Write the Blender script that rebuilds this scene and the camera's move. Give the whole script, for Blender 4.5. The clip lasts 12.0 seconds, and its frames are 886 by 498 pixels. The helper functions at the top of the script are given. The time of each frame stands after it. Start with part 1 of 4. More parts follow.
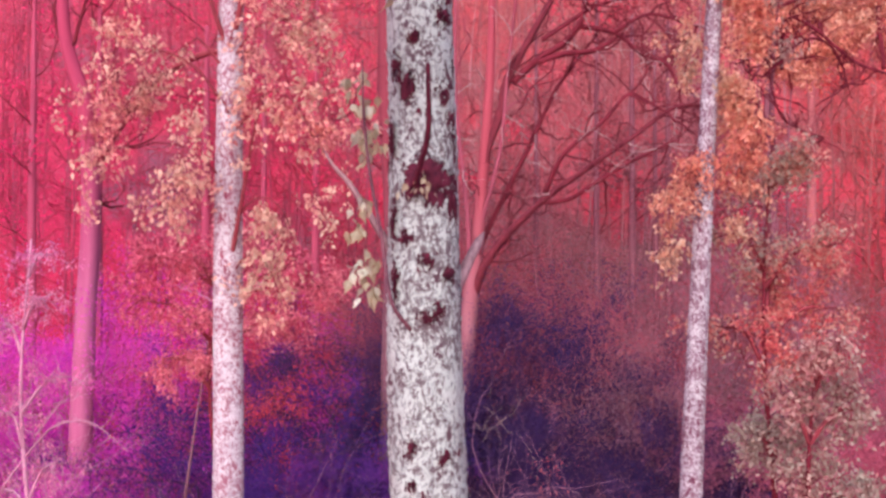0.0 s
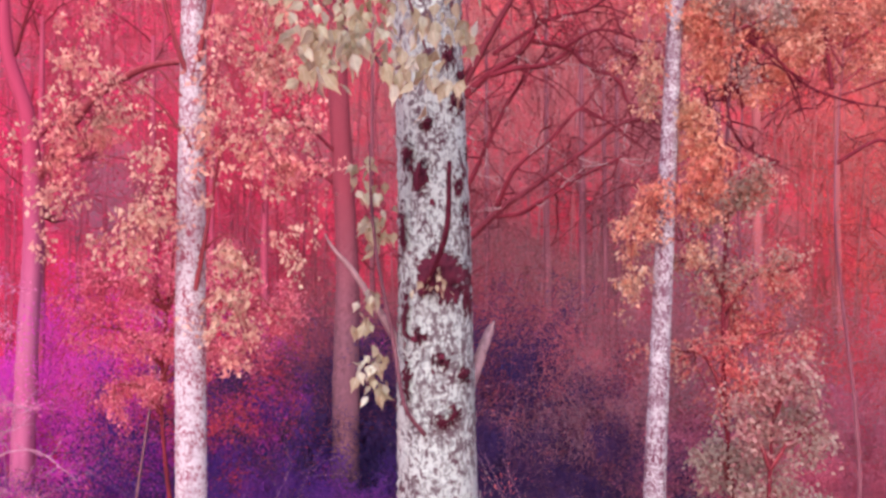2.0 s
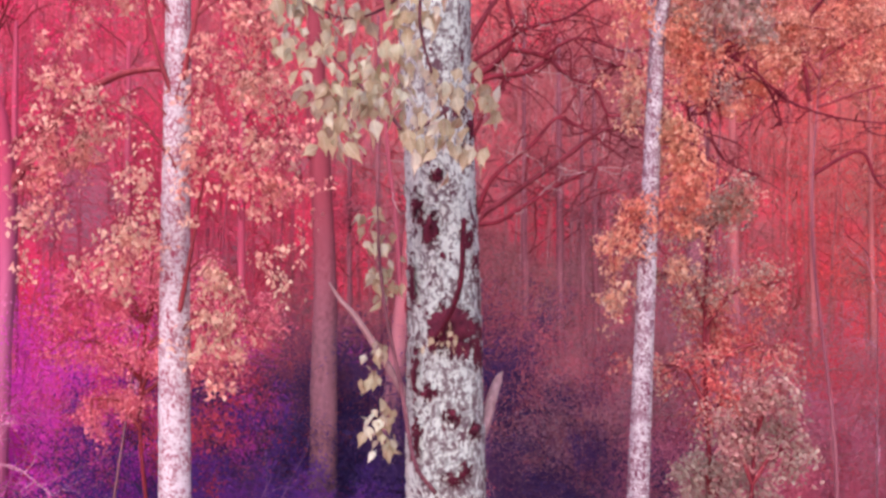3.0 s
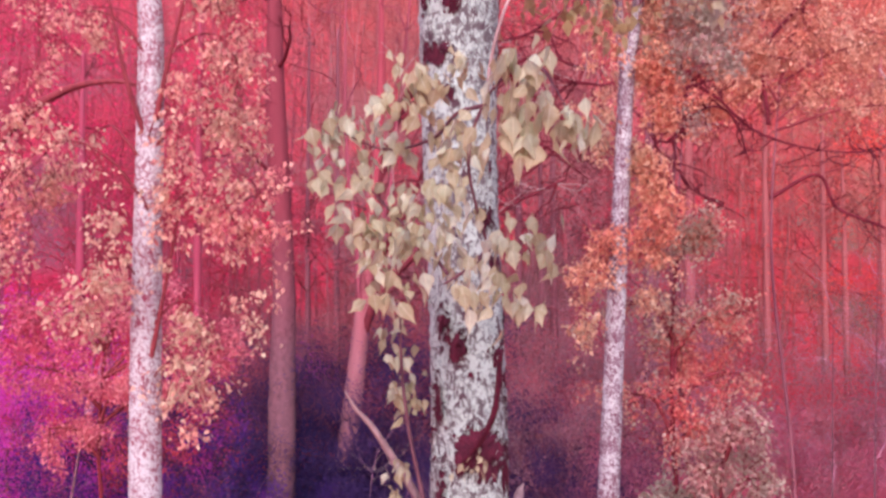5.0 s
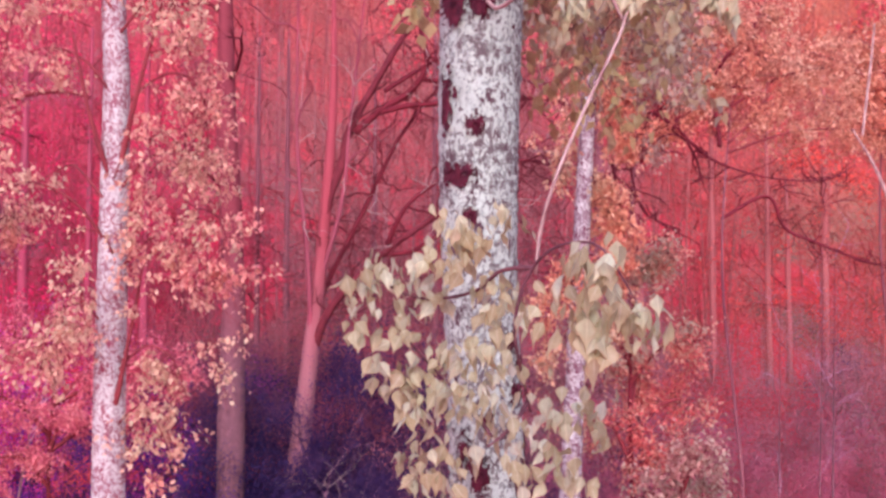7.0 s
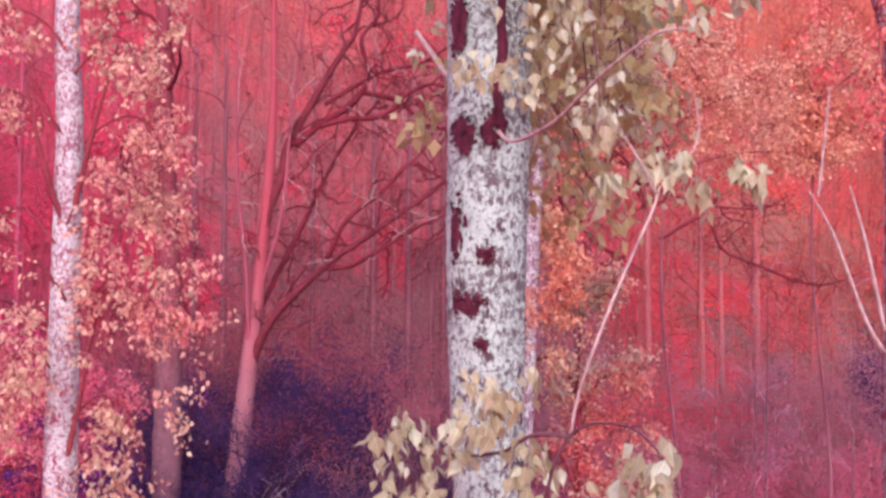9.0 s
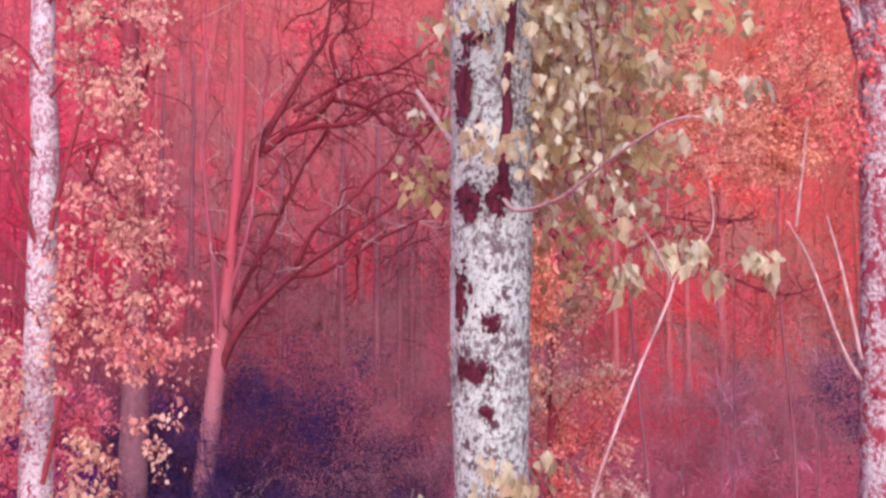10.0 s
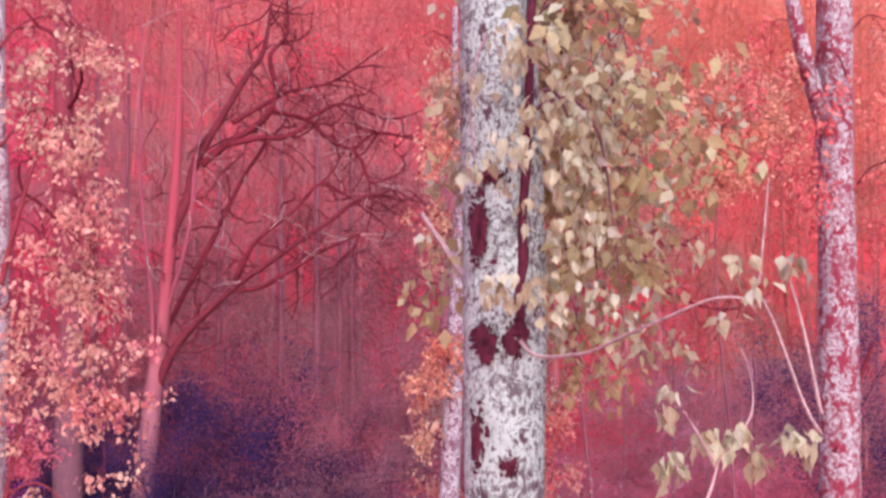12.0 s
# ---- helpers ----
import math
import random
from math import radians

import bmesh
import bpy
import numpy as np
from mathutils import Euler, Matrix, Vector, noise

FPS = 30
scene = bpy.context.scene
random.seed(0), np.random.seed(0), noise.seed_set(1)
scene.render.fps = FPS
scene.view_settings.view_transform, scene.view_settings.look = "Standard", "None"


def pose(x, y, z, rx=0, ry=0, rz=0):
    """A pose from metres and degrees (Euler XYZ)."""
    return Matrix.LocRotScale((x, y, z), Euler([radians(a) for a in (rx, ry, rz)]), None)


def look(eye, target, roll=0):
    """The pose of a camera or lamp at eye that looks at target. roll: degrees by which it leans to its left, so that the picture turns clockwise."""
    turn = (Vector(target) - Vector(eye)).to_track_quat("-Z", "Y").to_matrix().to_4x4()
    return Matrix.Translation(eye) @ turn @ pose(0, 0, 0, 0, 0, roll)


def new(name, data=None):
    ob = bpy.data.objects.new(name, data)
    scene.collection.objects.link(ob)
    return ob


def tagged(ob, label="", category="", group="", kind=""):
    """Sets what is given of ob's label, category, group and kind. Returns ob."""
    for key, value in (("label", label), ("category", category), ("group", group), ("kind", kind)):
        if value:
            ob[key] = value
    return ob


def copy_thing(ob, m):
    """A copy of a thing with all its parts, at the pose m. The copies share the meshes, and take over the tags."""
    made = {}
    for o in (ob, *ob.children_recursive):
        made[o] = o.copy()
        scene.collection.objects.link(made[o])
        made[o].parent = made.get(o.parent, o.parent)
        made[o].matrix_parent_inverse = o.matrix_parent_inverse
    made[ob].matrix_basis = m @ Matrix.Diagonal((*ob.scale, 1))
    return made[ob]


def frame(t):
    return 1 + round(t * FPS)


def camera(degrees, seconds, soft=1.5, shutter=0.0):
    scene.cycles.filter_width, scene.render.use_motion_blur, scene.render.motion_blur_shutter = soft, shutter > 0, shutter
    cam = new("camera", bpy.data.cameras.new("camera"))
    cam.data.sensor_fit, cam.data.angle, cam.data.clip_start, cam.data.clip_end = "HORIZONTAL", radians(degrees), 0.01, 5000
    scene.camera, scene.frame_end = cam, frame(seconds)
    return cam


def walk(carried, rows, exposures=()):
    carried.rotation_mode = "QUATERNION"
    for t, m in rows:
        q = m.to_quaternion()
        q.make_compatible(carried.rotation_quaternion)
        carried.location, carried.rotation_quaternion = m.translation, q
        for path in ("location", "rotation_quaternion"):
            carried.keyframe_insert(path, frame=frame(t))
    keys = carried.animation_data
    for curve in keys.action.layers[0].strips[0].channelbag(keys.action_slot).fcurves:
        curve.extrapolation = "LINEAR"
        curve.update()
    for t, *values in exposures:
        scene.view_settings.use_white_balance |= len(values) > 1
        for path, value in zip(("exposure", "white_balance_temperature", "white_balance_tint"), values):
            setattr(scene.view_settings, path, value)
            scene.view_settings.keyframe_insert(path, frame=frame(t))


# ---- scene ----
cam = camera(47.9, 12.0, soft=2.9)
# seconds, eye x, y, z, yaw, pitch, lean
ROWS = [
    (0.0, 0.019, -0.048, 10.411, 0.21, 1.24, 0.90),
    (0.5, -0.050, 0.030, 10.501, -0.53, 1.34, 0.81),
    (1.0, -0.117, 0.085, 10.589, -1.31, 1.44, 0.75),
    (1.5, -0.184, 0.127, 10.676, -2.10, 1.57, 0.71),
    (2.0, -0.250, 0.163, 10.765, -2.86, 1.69, 0.68),
    (2.5, -0.316, 0.198, 10.857, -3.58, 1.82, 0.67),
    (3.0, -0.381, 0.233, 10.952, -4.26, 1.95, 0.68),
    (5.0, -0.644, 0.377, 11.361, -6.87, 2.41, 0.78),
    (5.5, -0.711, 0.407, 11.468, -7.57, 2.50, 0.82),
    (6.0, -0.778, 0.432, 11.577, -8.31, 2.59, 0.86),
    (6.5, -0.846, 0.452, 11.685, -9.10, 2.67, 0.89),
    (7.0, -0.916, 0.466, 11.795, -9.95, 2.75, 0.92),
    (9.0, -1.199, 0.493, 12.240, -13.70, 3.11, 0.94),
    (9.5, -1.271, 0.502, 12.356, -14.66, 3.21, 0.91),
    (10.0, -1.343, 0.516, 12.474, -15.62, 3.30, 0.86),
    (10.5, -1.414, 0.537, 12.596, -16.56, 3.39, 0.79),
    (11.0, -1.485, 0.563, 12.721, -17.48, 3.46, 0.70),
    (11.5, -1.556, 0.594, 12.849, -18.39, 3.50, 0.58),
    (12.0, -1.624, 0.623, 12.980, -19.34, 3.49, 0.43),
]
walk(cam, [(t, pose(x, y, z, 90 + pitch, 0, yaw) @ pose(0, 0, 0, 0, 0, lean)) for t, x, y, z, yaw, pitch, lean in ROWS], [(0, 0.06, 6000, 37), (6, 0.03, 5960, 40), (12, 0.07, 5930, 41)])

# ---- daylight: soft overcast sky, a weak wide sun behind the camera ----
world = bpy.data.worlds.new("sky")
scene.world = world
world.use_nodes = True
wn = world.node_tree.nodes
wl = world.node_tree.links
sky = wn.new("ShaderNodeTexSky")
sky.sky_type = "NISHITA"
sky.sun_disc = False
sky.sun_elevation = radians(36)
sky.sun_rotation = radians(193)
sky.dust_density = 4.0
sky.ozone_density = 0.6
wn["Background"].inputs["Strength"].default_value = 0.25
wl.new(sky.outputs["Color"], wn["Background"].inputs["Color"])

sun_data = bpy.data.lights.new("sun", "SUN")
sun_data.energy = 1.05
sun_data.angle = radians(40)
sun_data.color = (1.0, 0.95, 0.93)
sun = new("sun", sun_data)
sun.matrix_world = look((-14, -50, 44), (0, 10, 4))

GROUND = -4.0


# ---- materials ----
def nodes_of(name):
    m = bpy.data.materials.new(name)
    m.use_nodes = True
    return m, m.node_tree.nodes, m.node_tree.links


def noise_node(n, l, scale, detail=4.0, rough=0.55, stretch=(1, 1, 1), shift=(0, 0, 0)):
    geo = n.new("ShaderNodeNewGeometry")
    mp = n.new("ShaderNodeMapping")
    mp.inputs["Scale"].default_value = stretch
    mp.inputs["Location"].default_value = shift
    tx = n.new("ShaderNodeTexNoise")
    tx.inputs["Scale"].default_value = scale
    tx.inputs["Detail"].default_value = detail
    tx.inputs["Roughness"].default_value = rough
    l.new(geo.outputs["Position"], mp.inputs["Vector"])
    l.new(mp.outputs["Vector"], tx.inputs["Vector"])
    return tx.outputs["Fac"]


def ramp(n, l, fac, stops):
    r = n.new("ShaderNodeValToRGB")
    e = r.color_ramp.elements
    while len(e) < len(stops):
        e.new(0.5)
    for k, (at, c) in enumerate(stops):
        e[k].position = at
        e[k].color = (*c, 1)
    l.new(fac, r.inputs["Fac"])
    return r.outputs["Color"]


def mixed(n, l, a, b, fac, how="MIX"):
    m = n.new("ShaderNodeMix")
    m.data_type, m.blend_type = "RGBA", how
    for sock, v in ((m.inputs[0], fac), (m.inputs[6], a), (m.inputs[7], b)):
        if isinstance(v, bpy.types.NodeSocket):
            l.new(v, sock)
        elif isinstance(v, (int, float)):
            sock.default_value = v
        else:
            sock.default_value = (*v, 1)
    return m.outputs[2]


def island_shade(n, l, color, spread, source="island"):
    """Lightens and darkens each piece by its own random number."""
    if source == "island":
        rnd = n.new("ShaderNodeNewGeometry").outputs["Random Per Island"]
    else:
        rnd = n.new("ShaderNodeObjectInfo").outputs["Random"]
    mr = n.new("ShaderNodeMapRange")
    mr.inputs["To Min"].default_value = 1 - spread
    mr.inputs["To Max"].default_value = 1 + spread
    l.new(rnd, mr.inputs["Value"])
    hs = n.new("ShaderNodeHueSaturation")
    l.new(mr.outputs["Result"], hs.inputs["Value"])
    l.new(color, hs.inputs["Color"])
    return hs.outputs["Color"]


def bump(n, l, bsdf, height, strength, distance):
    b = n.new("ShaderNodeBump")
    b.inputs["Strength"].default_value = strength
    b.inputs["Distance"].default_value = distance
    l.new(height, b.inputs["Height"])
    l.new(b.outputs["Normal"], bsdf.inputs["Normal"])


def leaf_material(name, stops, spread=0.25, patch=0.6, thin=0.35, source="island", gloss=0.55, mottle=0.5):
    m, n, l = nodes_of(name)
    bs = n["Principled BSDF"]
    bs.inputs["Roughness"].default_value = gloss if mottle > 0.3 else 0.9
    bs.inputs["Specular IOR Level"].default_value = 0.5 if mottle > 0.3 else 0.25
    if source == "island":
        rnd = n.new("ShaderNodeNewGeometry").outputs["Random Per Island"]
    else:
        rnd = n.new("ShaderNodeObjectInfo").outputs["Random"]
    big = noise_node(n, l, patch, 3)
    both = n.new("ShaderNodeMath")
    both.operation = "MULTIPLY_ADD"
    l.new(rnd, both.inputs[0])
    both.inputs[1].default_value = mottle
    sub = n.new("ShaderNodeMath")
    sub.operation = "MULTIPLY_ADD"
    l.new(big, sub.inputs[0])
    weight = 1.5 if source == "island" else 0.6
    sub.inputs[1].default_value = weight
    sub.inputs[2].default_value = 0.5 - 0.5 * weight - 0.5 * mottle
    l.new(sub.outputs[0], both.inputs[2])
    col = ramp(n, l, both.outputs[0], stops)
    fine = noise_node(n, l, 60, 3)
    col = mixed(n, l, col, ramp(n, l, fine, [(0.3, (0.7, 0.62, 0.55)), (0.7, (1, 1, 1))]), 0.6 if mottle > 0.3 else 0.0, "MULTIPLY")
    if source == "object":
        # paler midrib and base, browner rim and tip
        uv = n.new("ShaderNodeUVMap")
        uv.uv_map = "blade"
        cut = n.new("ShaderNodeSeparateXYZ")
        l.new(uv.outputs["UV"], cut.inputs["Vector"])
        rib = ramp(n, l, cut.outputs["X"], [(0.0, (0.55, 0.55, 0.55)), (0.12, (0, 0, 0))])
        col = mixed(n, l, col, (0.80, 0.82, 0.62), rib)
        rim = ramp(n, l, cut.outputs["X"], [(0.6, (0, 0, 0)), (1.0, (0.3, 0.3, 0.3))])
        col = mixed(n, l, col, (0.50, 0.30, 0.13), rim)
        tip = ramp(n, l, cut.outputs["Y"], [(0.45, (0, 0, 0)), (1.0, (0.35, 0.35, 0.35))])
        col = mixed(n, l, col, (0.80, 0.66, 0.36), tip)
    col = island_shade(n, l, col, spread, source)
    l.new(col, bs.inputs["Base Color"])
    tr = n.new("ShaderNodeBsdfTranslucent")
    l.new(col, tr.inputs["Color"])
    mx = n.new("ShaderNodeMixShader")
    mx.inputs[0].default_value = thin
    l.new(bs.outputs[0], mx.inputs[1])
    l.new(tr.outputs[0], mx.inputs[2])
    l.new(mx.outputs[0], n["Material Output"].inputs["Surface"])
    return m


def bark_material(name, light, dark, scale=6.0, stretch=(1, 1, 0.25), spread=0.0, rough=0.9, depth=0.02, patch=None, upper=None):
    m, n, l = nodes_of(name)
    bs = n["Principled BSDF"]
    bs.inputs["Roughness"].default_value = rough
    bs.inputs["Specular IOR Level"].default_value = 0.2
    grain = noise_node(n, l, scale, 6, 0.65, stretch)
    col = ramp(n, l, grain, [(0.34, dark), (0.62, light)])
    if patch:
        col = mixed(n, l, col, patch, ramp(n, l, noise_node(n, l, scale * 0.2, 4, 0.6), [(0.45, (0, 0, 0)), (0.62, (0.8, 0.8, 0.8))]))
    if upper:
        # red wash painted into the upper trunk; the bole keeps its own colour
        tint, low, high = upper
        cut = n.new("ShaderNodeSeparateXYZ")
        l.new(n.new("ShaderNodeNewGeometry").outputs["Position"], cut.inputs["Vector"])
        rise = n.new("ShaderNodeMapRange")
        rise.inputs["From Min"].default_value, rise.inputs["From Max"].default_value = low, high
        l.new(cut.outputs["Z"], rise.inputs["Value"])
        col = mixed(n, l, col, tint, rise.outputs["Result"])
    if spread:
        col = island_shade(n, l, col, spread)
    l.new(col, bs.inputs["Base Color"])
    bump(n, l, bs, grain, 0.7, depth)
    return m


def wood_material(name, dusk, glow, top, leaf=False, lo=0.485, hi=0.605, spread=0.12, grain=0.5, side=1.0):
    """Far wood with a smoky colour wash painted into its base colour, in broad soft drifts of dull and of glowing red,
    lighter up the slope; the drifts are the same for trunks, twigs, leaves and litter.
    """
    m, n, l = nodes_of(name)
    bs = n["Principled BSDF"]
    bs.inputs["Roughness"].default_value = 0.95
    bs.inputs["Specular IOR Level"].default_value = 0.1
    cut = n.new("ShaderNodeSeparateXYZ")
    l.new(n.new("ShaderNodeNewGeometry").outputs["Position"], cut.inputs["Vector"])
    # the painted wash fans out over the slope: red, dull in the middle, red again
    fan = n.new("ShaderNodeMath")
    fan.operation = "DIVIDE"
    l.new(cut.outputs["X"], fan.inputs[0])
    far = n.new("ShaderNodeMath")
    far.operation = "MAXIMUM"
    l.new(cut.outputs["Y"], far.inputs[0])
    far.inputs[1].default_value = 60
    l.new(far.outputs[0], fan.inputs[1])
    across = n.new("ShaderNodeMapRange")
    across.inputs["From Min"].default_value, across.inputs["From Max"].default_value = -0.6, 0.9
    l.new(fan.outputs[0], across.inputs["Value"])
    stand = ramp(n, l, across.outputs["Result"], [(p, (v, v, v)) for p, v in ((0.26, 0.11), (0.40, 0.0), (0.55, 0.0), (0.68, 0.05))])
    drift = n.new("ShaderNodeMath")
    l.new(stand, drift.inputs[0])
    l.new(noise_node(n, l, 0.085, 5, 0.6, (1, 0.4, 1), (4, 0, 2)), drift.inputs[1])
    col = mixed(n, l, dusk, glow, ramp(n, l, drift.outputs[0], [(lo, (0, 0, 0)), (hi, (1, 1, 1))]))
    # the painted wash turns lighter and more orange up the slope
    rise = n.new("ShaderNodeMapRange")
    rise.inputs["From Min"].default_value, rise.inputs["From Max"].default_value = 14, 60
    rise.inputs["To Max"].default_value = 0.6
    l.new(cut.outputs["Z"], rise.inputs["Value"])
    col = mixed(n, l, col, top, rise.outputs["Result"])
    # the wash is painted pinker to one side of the wood, more orange to the other
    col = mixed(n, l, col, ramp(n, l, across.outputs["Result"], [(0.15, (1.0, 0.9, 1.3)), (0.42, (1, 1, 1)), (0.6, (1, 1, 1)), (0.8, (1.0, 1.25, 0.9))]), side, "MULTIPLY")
    fine = noise_node(n, l, 0.9, 5, 0.65, (1, 1, 0.4))
    col = mixed(n, l, col, ramp(n, l, fine, [(0.3, (0.7, 0.62, 0.64)), (0.7, (1, 1, 1))]), grain, "MULTIPLY")
    if spread:
        col = island_shade(n, l, col, spread)
    l.new(col, bs.inputs["Base Color"])
    if leaf:
        tr = n.new("ShaderNodeBsdfTranslucent")
        l.new(col, tr.inputs["Color"])
        mx = n.new("ShaderNodeMixShader")
        mx.inputs[0].default_value = 0.5
        l.new(bs.outputs[0], mx.inputs[1])
        l.new(tr.outputs[0], mx.inputs[2])
        l.new(mx.outputs[0], n["Material Output"].inputs["Surface"])
    else:
        bump(n, l, bs, fine, 0.4, 0.05)
    return m


def birch_material(name, white, grey, dark, k=1.0, cover=0.0, blotch=0.0):
    """Peeling white bark: fine flecks everywhere, denser in dirty bands, larger dark spots and ragged vertical tears."""
    m, n, l = nodes_of(name)
    bs = n["Principled BSDF"]
    bs.inputs["Roughness"].default_value = 0.75

    def mask(fac, lo, hi, top):
        return ramp(n, l, fac, [(lo, (0, 0, 0)), (hi, (top, top, top))])

    def plus(a, weight, c):
        add = n.new("ShaderNodeMath")
        add.operation = "MULTIPLY_ADD"
        l.new(a, add.inputs[0])
        add.inputs[1].default_value = weight
        l.new(c, add.inputs[2])
        return add.outputs[0]

    tone = noise_node(n, l, 9 * k, 5, 0.7, (1, 1, 0.6))
    col = ramp(n, l, tone, [(0.28, grey), (0.46, white), (0.75, tuple(min(1, v * 1.12) for v in white))])
    band = noise_node(n, l, 3.2, 3, 0.5, (1, 1, 1.3), (3, 1, 7))
    flake = noise_node(n, l, 120 * k, 3, 0.6, (1, 1, 0.22), (5, 2, 8))
    fine = plus(band, 0.25, noise_node(n, l, 66 * k, 5, 0.7, (1, 1, 0.7)))
    col = mixed(n, l, col, tuple(0.45 * a + 0.35 * b for a, b in zip(grey, dark)), mask(fine, 0.665 - cover, 0.695 - cover, 0.75))
    fleck = plus(flake, 0.25, plus(band, 0.28, noise_node(n, l, 40 * k, 5, 0.72, (1, 1, 0.85), (7, 3, 1))))
    col = mixed(n, l, col, tuple(0.15 * a + 0.85 * b for a, b in zip(grey, dark)), mask(fleck, 0.825 - cover, 0.845 - cover, 0.95))
    spot = plus(flake, 0.25, plus(fine, 0.25, noise_node(n, l, 16 * k, 4, 0.6, (1, 1, 0.65), (11, 5, 2))))
    col = mixed(n, l, col, dark, mask(spot, 0.922 - cover - blotch, 0.942 - cover - blotch, 1.0))
    col = mixed(n, l, col, tuple(v * 0.45 for v in grey), mask(flake, 0.60, 0.66, 0.55))
    l.new(col, bs.inputs["Base Color"])
    bump(n, l, bs, fine, 0.9, 0.012 / k)
    return m


M_BIRCH = birch_material("white_birch_bark", (0.445, 0.56, 0.50), (0.27, 0.33, 0.305), (0.08, 0.038, 0.05), 1.0, 0.02)
M_BIRCH_FAR = birch_material("pinkish_birch_bark", (0.55, 0.56, 0.57), (0.42, 0.36, 0.40), (0.25, 0.04, 0.08), 0.6, 0.028)
M_BIRCH_SPOT = birch_material("spotted_birch_bark", (0.52, 0.55, 0.55), (0.37, 0.34, 0.38), (0.13, 0.028, 0.06), 0.6, 0.055)
M_BIRCH_RED = birch_material("crimson_blotched_birch_bark", (0.47, 0.52, 0.52), (0.37, 0.36, 0.385), (0.25, 0.02, 0.045), 0.8, 0.055, 0.055)
M_SCAR = bark_material("scar_bark", (0.125, 0.02, 0.04), (0.05, 0.012, 0.024), 40, (1, 1, 0.6), 0, 0.95, 0.008)
M_TWIG = bark_material("twig_bark", (0.175, 0.07, 0.085), (0.085, 0.032, 0.045), 30, (1, 1, 0.4), 0, 0.7, 0.003)
# stems darkened to match the shade painted into the indigo and violet shrubs
M_STEM_DARK = bark_material("shade_violet_stem", (0.085, 0.035, 0.095), (0.045, 0.02, 0.06), 6, (1, 1, 0.4), 0, 0.9, 0.01)
M_TWIG_DULL = bark_material("dull_dead_wood", (0.36, 0.24, 0.24), (0.20, 0.12, 0.12), 30, (1, 1, 0.3), 0, 0.85, 0.004)
M_TWIG_PALE = bark_material("pale_dead_wood", (0.52, 0.40, 0.37), (0.28, 0.17, 0.17), 30, (1, 1, 0.3), 0, 0.8, 0.004)
M_OAK = bark_material("pale_mauve_bark", (0.36, 0.165, 0.19), (0.25, 0.10, 0.12), 1.6, (1, 1, 0.18), 0, 0.9, 0.05, (0.32, 0.125, 0.145), ((0.34, 0.065, 0.085), 7, 15))
M_SLIM = bark_material("dusky_mauve_bark", (0.25, 0.095, 0.115), (0.17, 0.05, 0.07), 1.6, (1, 1, 0.18), 0, 0.9, 0.05)
M_LIMB = bark_material("dark_crimson_bark", (0.195, 0.023, 0.037), (0.115, 0.015, 0.025), 3, (1, 1, 0.7), 0, 0.9, 0.03)
M_LIMB_ROSE = bark_material("rosy_crimson_bark", (0.185, 0.03, 0.043), (0.115, 0.019, 0.029), 3, (1, 1, 0.5), 0, 0.9, 0.03)
M_TRUNK_PINK = bark_material("magenta_pink_bark", (0.42, 0.12, 0.22), (0.34, 0.08, 0.17), 1.6, (1, 1, 0.15), 0, 0.9, 0.05, None, ((0.36, 0.05, 0.10), 9, 17))
M_TRUNK_IVY = bark_material("ivied_rose_bark", (0.22, 0.10, 0.12), (0.11, 0.045, 0.06), 5, (1, 1, 0.8), 0, 0.9, 0.08, (0.17, 0.08, 0.10), ((0.23, 0.045, 0.062), 8, 15))
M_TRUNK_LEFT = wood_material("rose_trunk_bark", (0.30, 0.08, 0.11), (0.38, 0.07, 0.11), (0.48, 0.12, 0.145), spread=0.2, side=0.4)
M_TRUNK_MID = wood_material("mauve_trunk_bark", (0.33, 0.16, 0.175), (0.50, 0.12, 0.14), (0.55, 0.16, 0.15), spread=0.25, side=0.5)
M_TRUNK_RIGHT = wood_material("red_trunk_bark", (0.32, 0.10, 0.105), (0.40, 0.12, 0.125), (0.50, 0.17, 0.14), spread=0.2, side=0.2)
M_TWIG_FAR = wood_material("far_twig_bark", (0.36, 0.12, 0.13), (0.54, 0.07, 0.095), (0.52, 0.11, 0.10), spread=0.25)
M_BOUGH = bark_material("rosy_bough_bark", (0.27, 0.05, 0.06), (0.17, 0.03, 0.04), 6, (1, 1, 0.5), 0.2, 0.9, 0.01)
M_TWIG_PINK = bark_material("pale_pink_twig", (0.56, 0.30, 0.40), (0.42, 0.18, 0.27), 4, (1, 1, 0.5), 0, 0.9, 0.01)

M_LEAF_NEAR = leaf_material("yellow_green_leaf", [(0.08, (0.63, 0.46, 0.28)), (0.34, (0.57, 0.54, 0.33)), (0.58, (0.51, 0.56, 0.37)), (0.82, (0.53, 0.62, 0.52))], 0.25, 1.5, 0.45, "object", 0.4)
M_LEAF_GOLD = leaf_material("golden_olive_leaf", [(0.2, (0.50, 0.35, 0.18)), (0.42, (0.58, 0.49, 0.23)), (0.65, (0.53, 0.54, 0.27)), (0.85, (0.53, 0.60, 0.42))], 0.2, 1.2, 0.5)
M_LEAF_DULL = leaf_material("dull_gold_leaf", [(0.2, (0.50, 0.34, 0.21)), (0.45, (0.56, 0.45, 0.26)), (0.65, (0.53, 0.51, 0.31)), (0.85, (0.52, 0.57, 0.44))], 0.18, 1.2, 0.5)
M_LEAF_CORAL = leaf_material("coral_leaf", [(0.15, (0.84, 0.27, 0.29)), (0.38, (0.88, 0.44, 0.37)), (0.62, (0.90, 0.62, 0.46)), (0.88, (0.68, 0.58, 0.40))], 0.22, 0.7, 0.5)
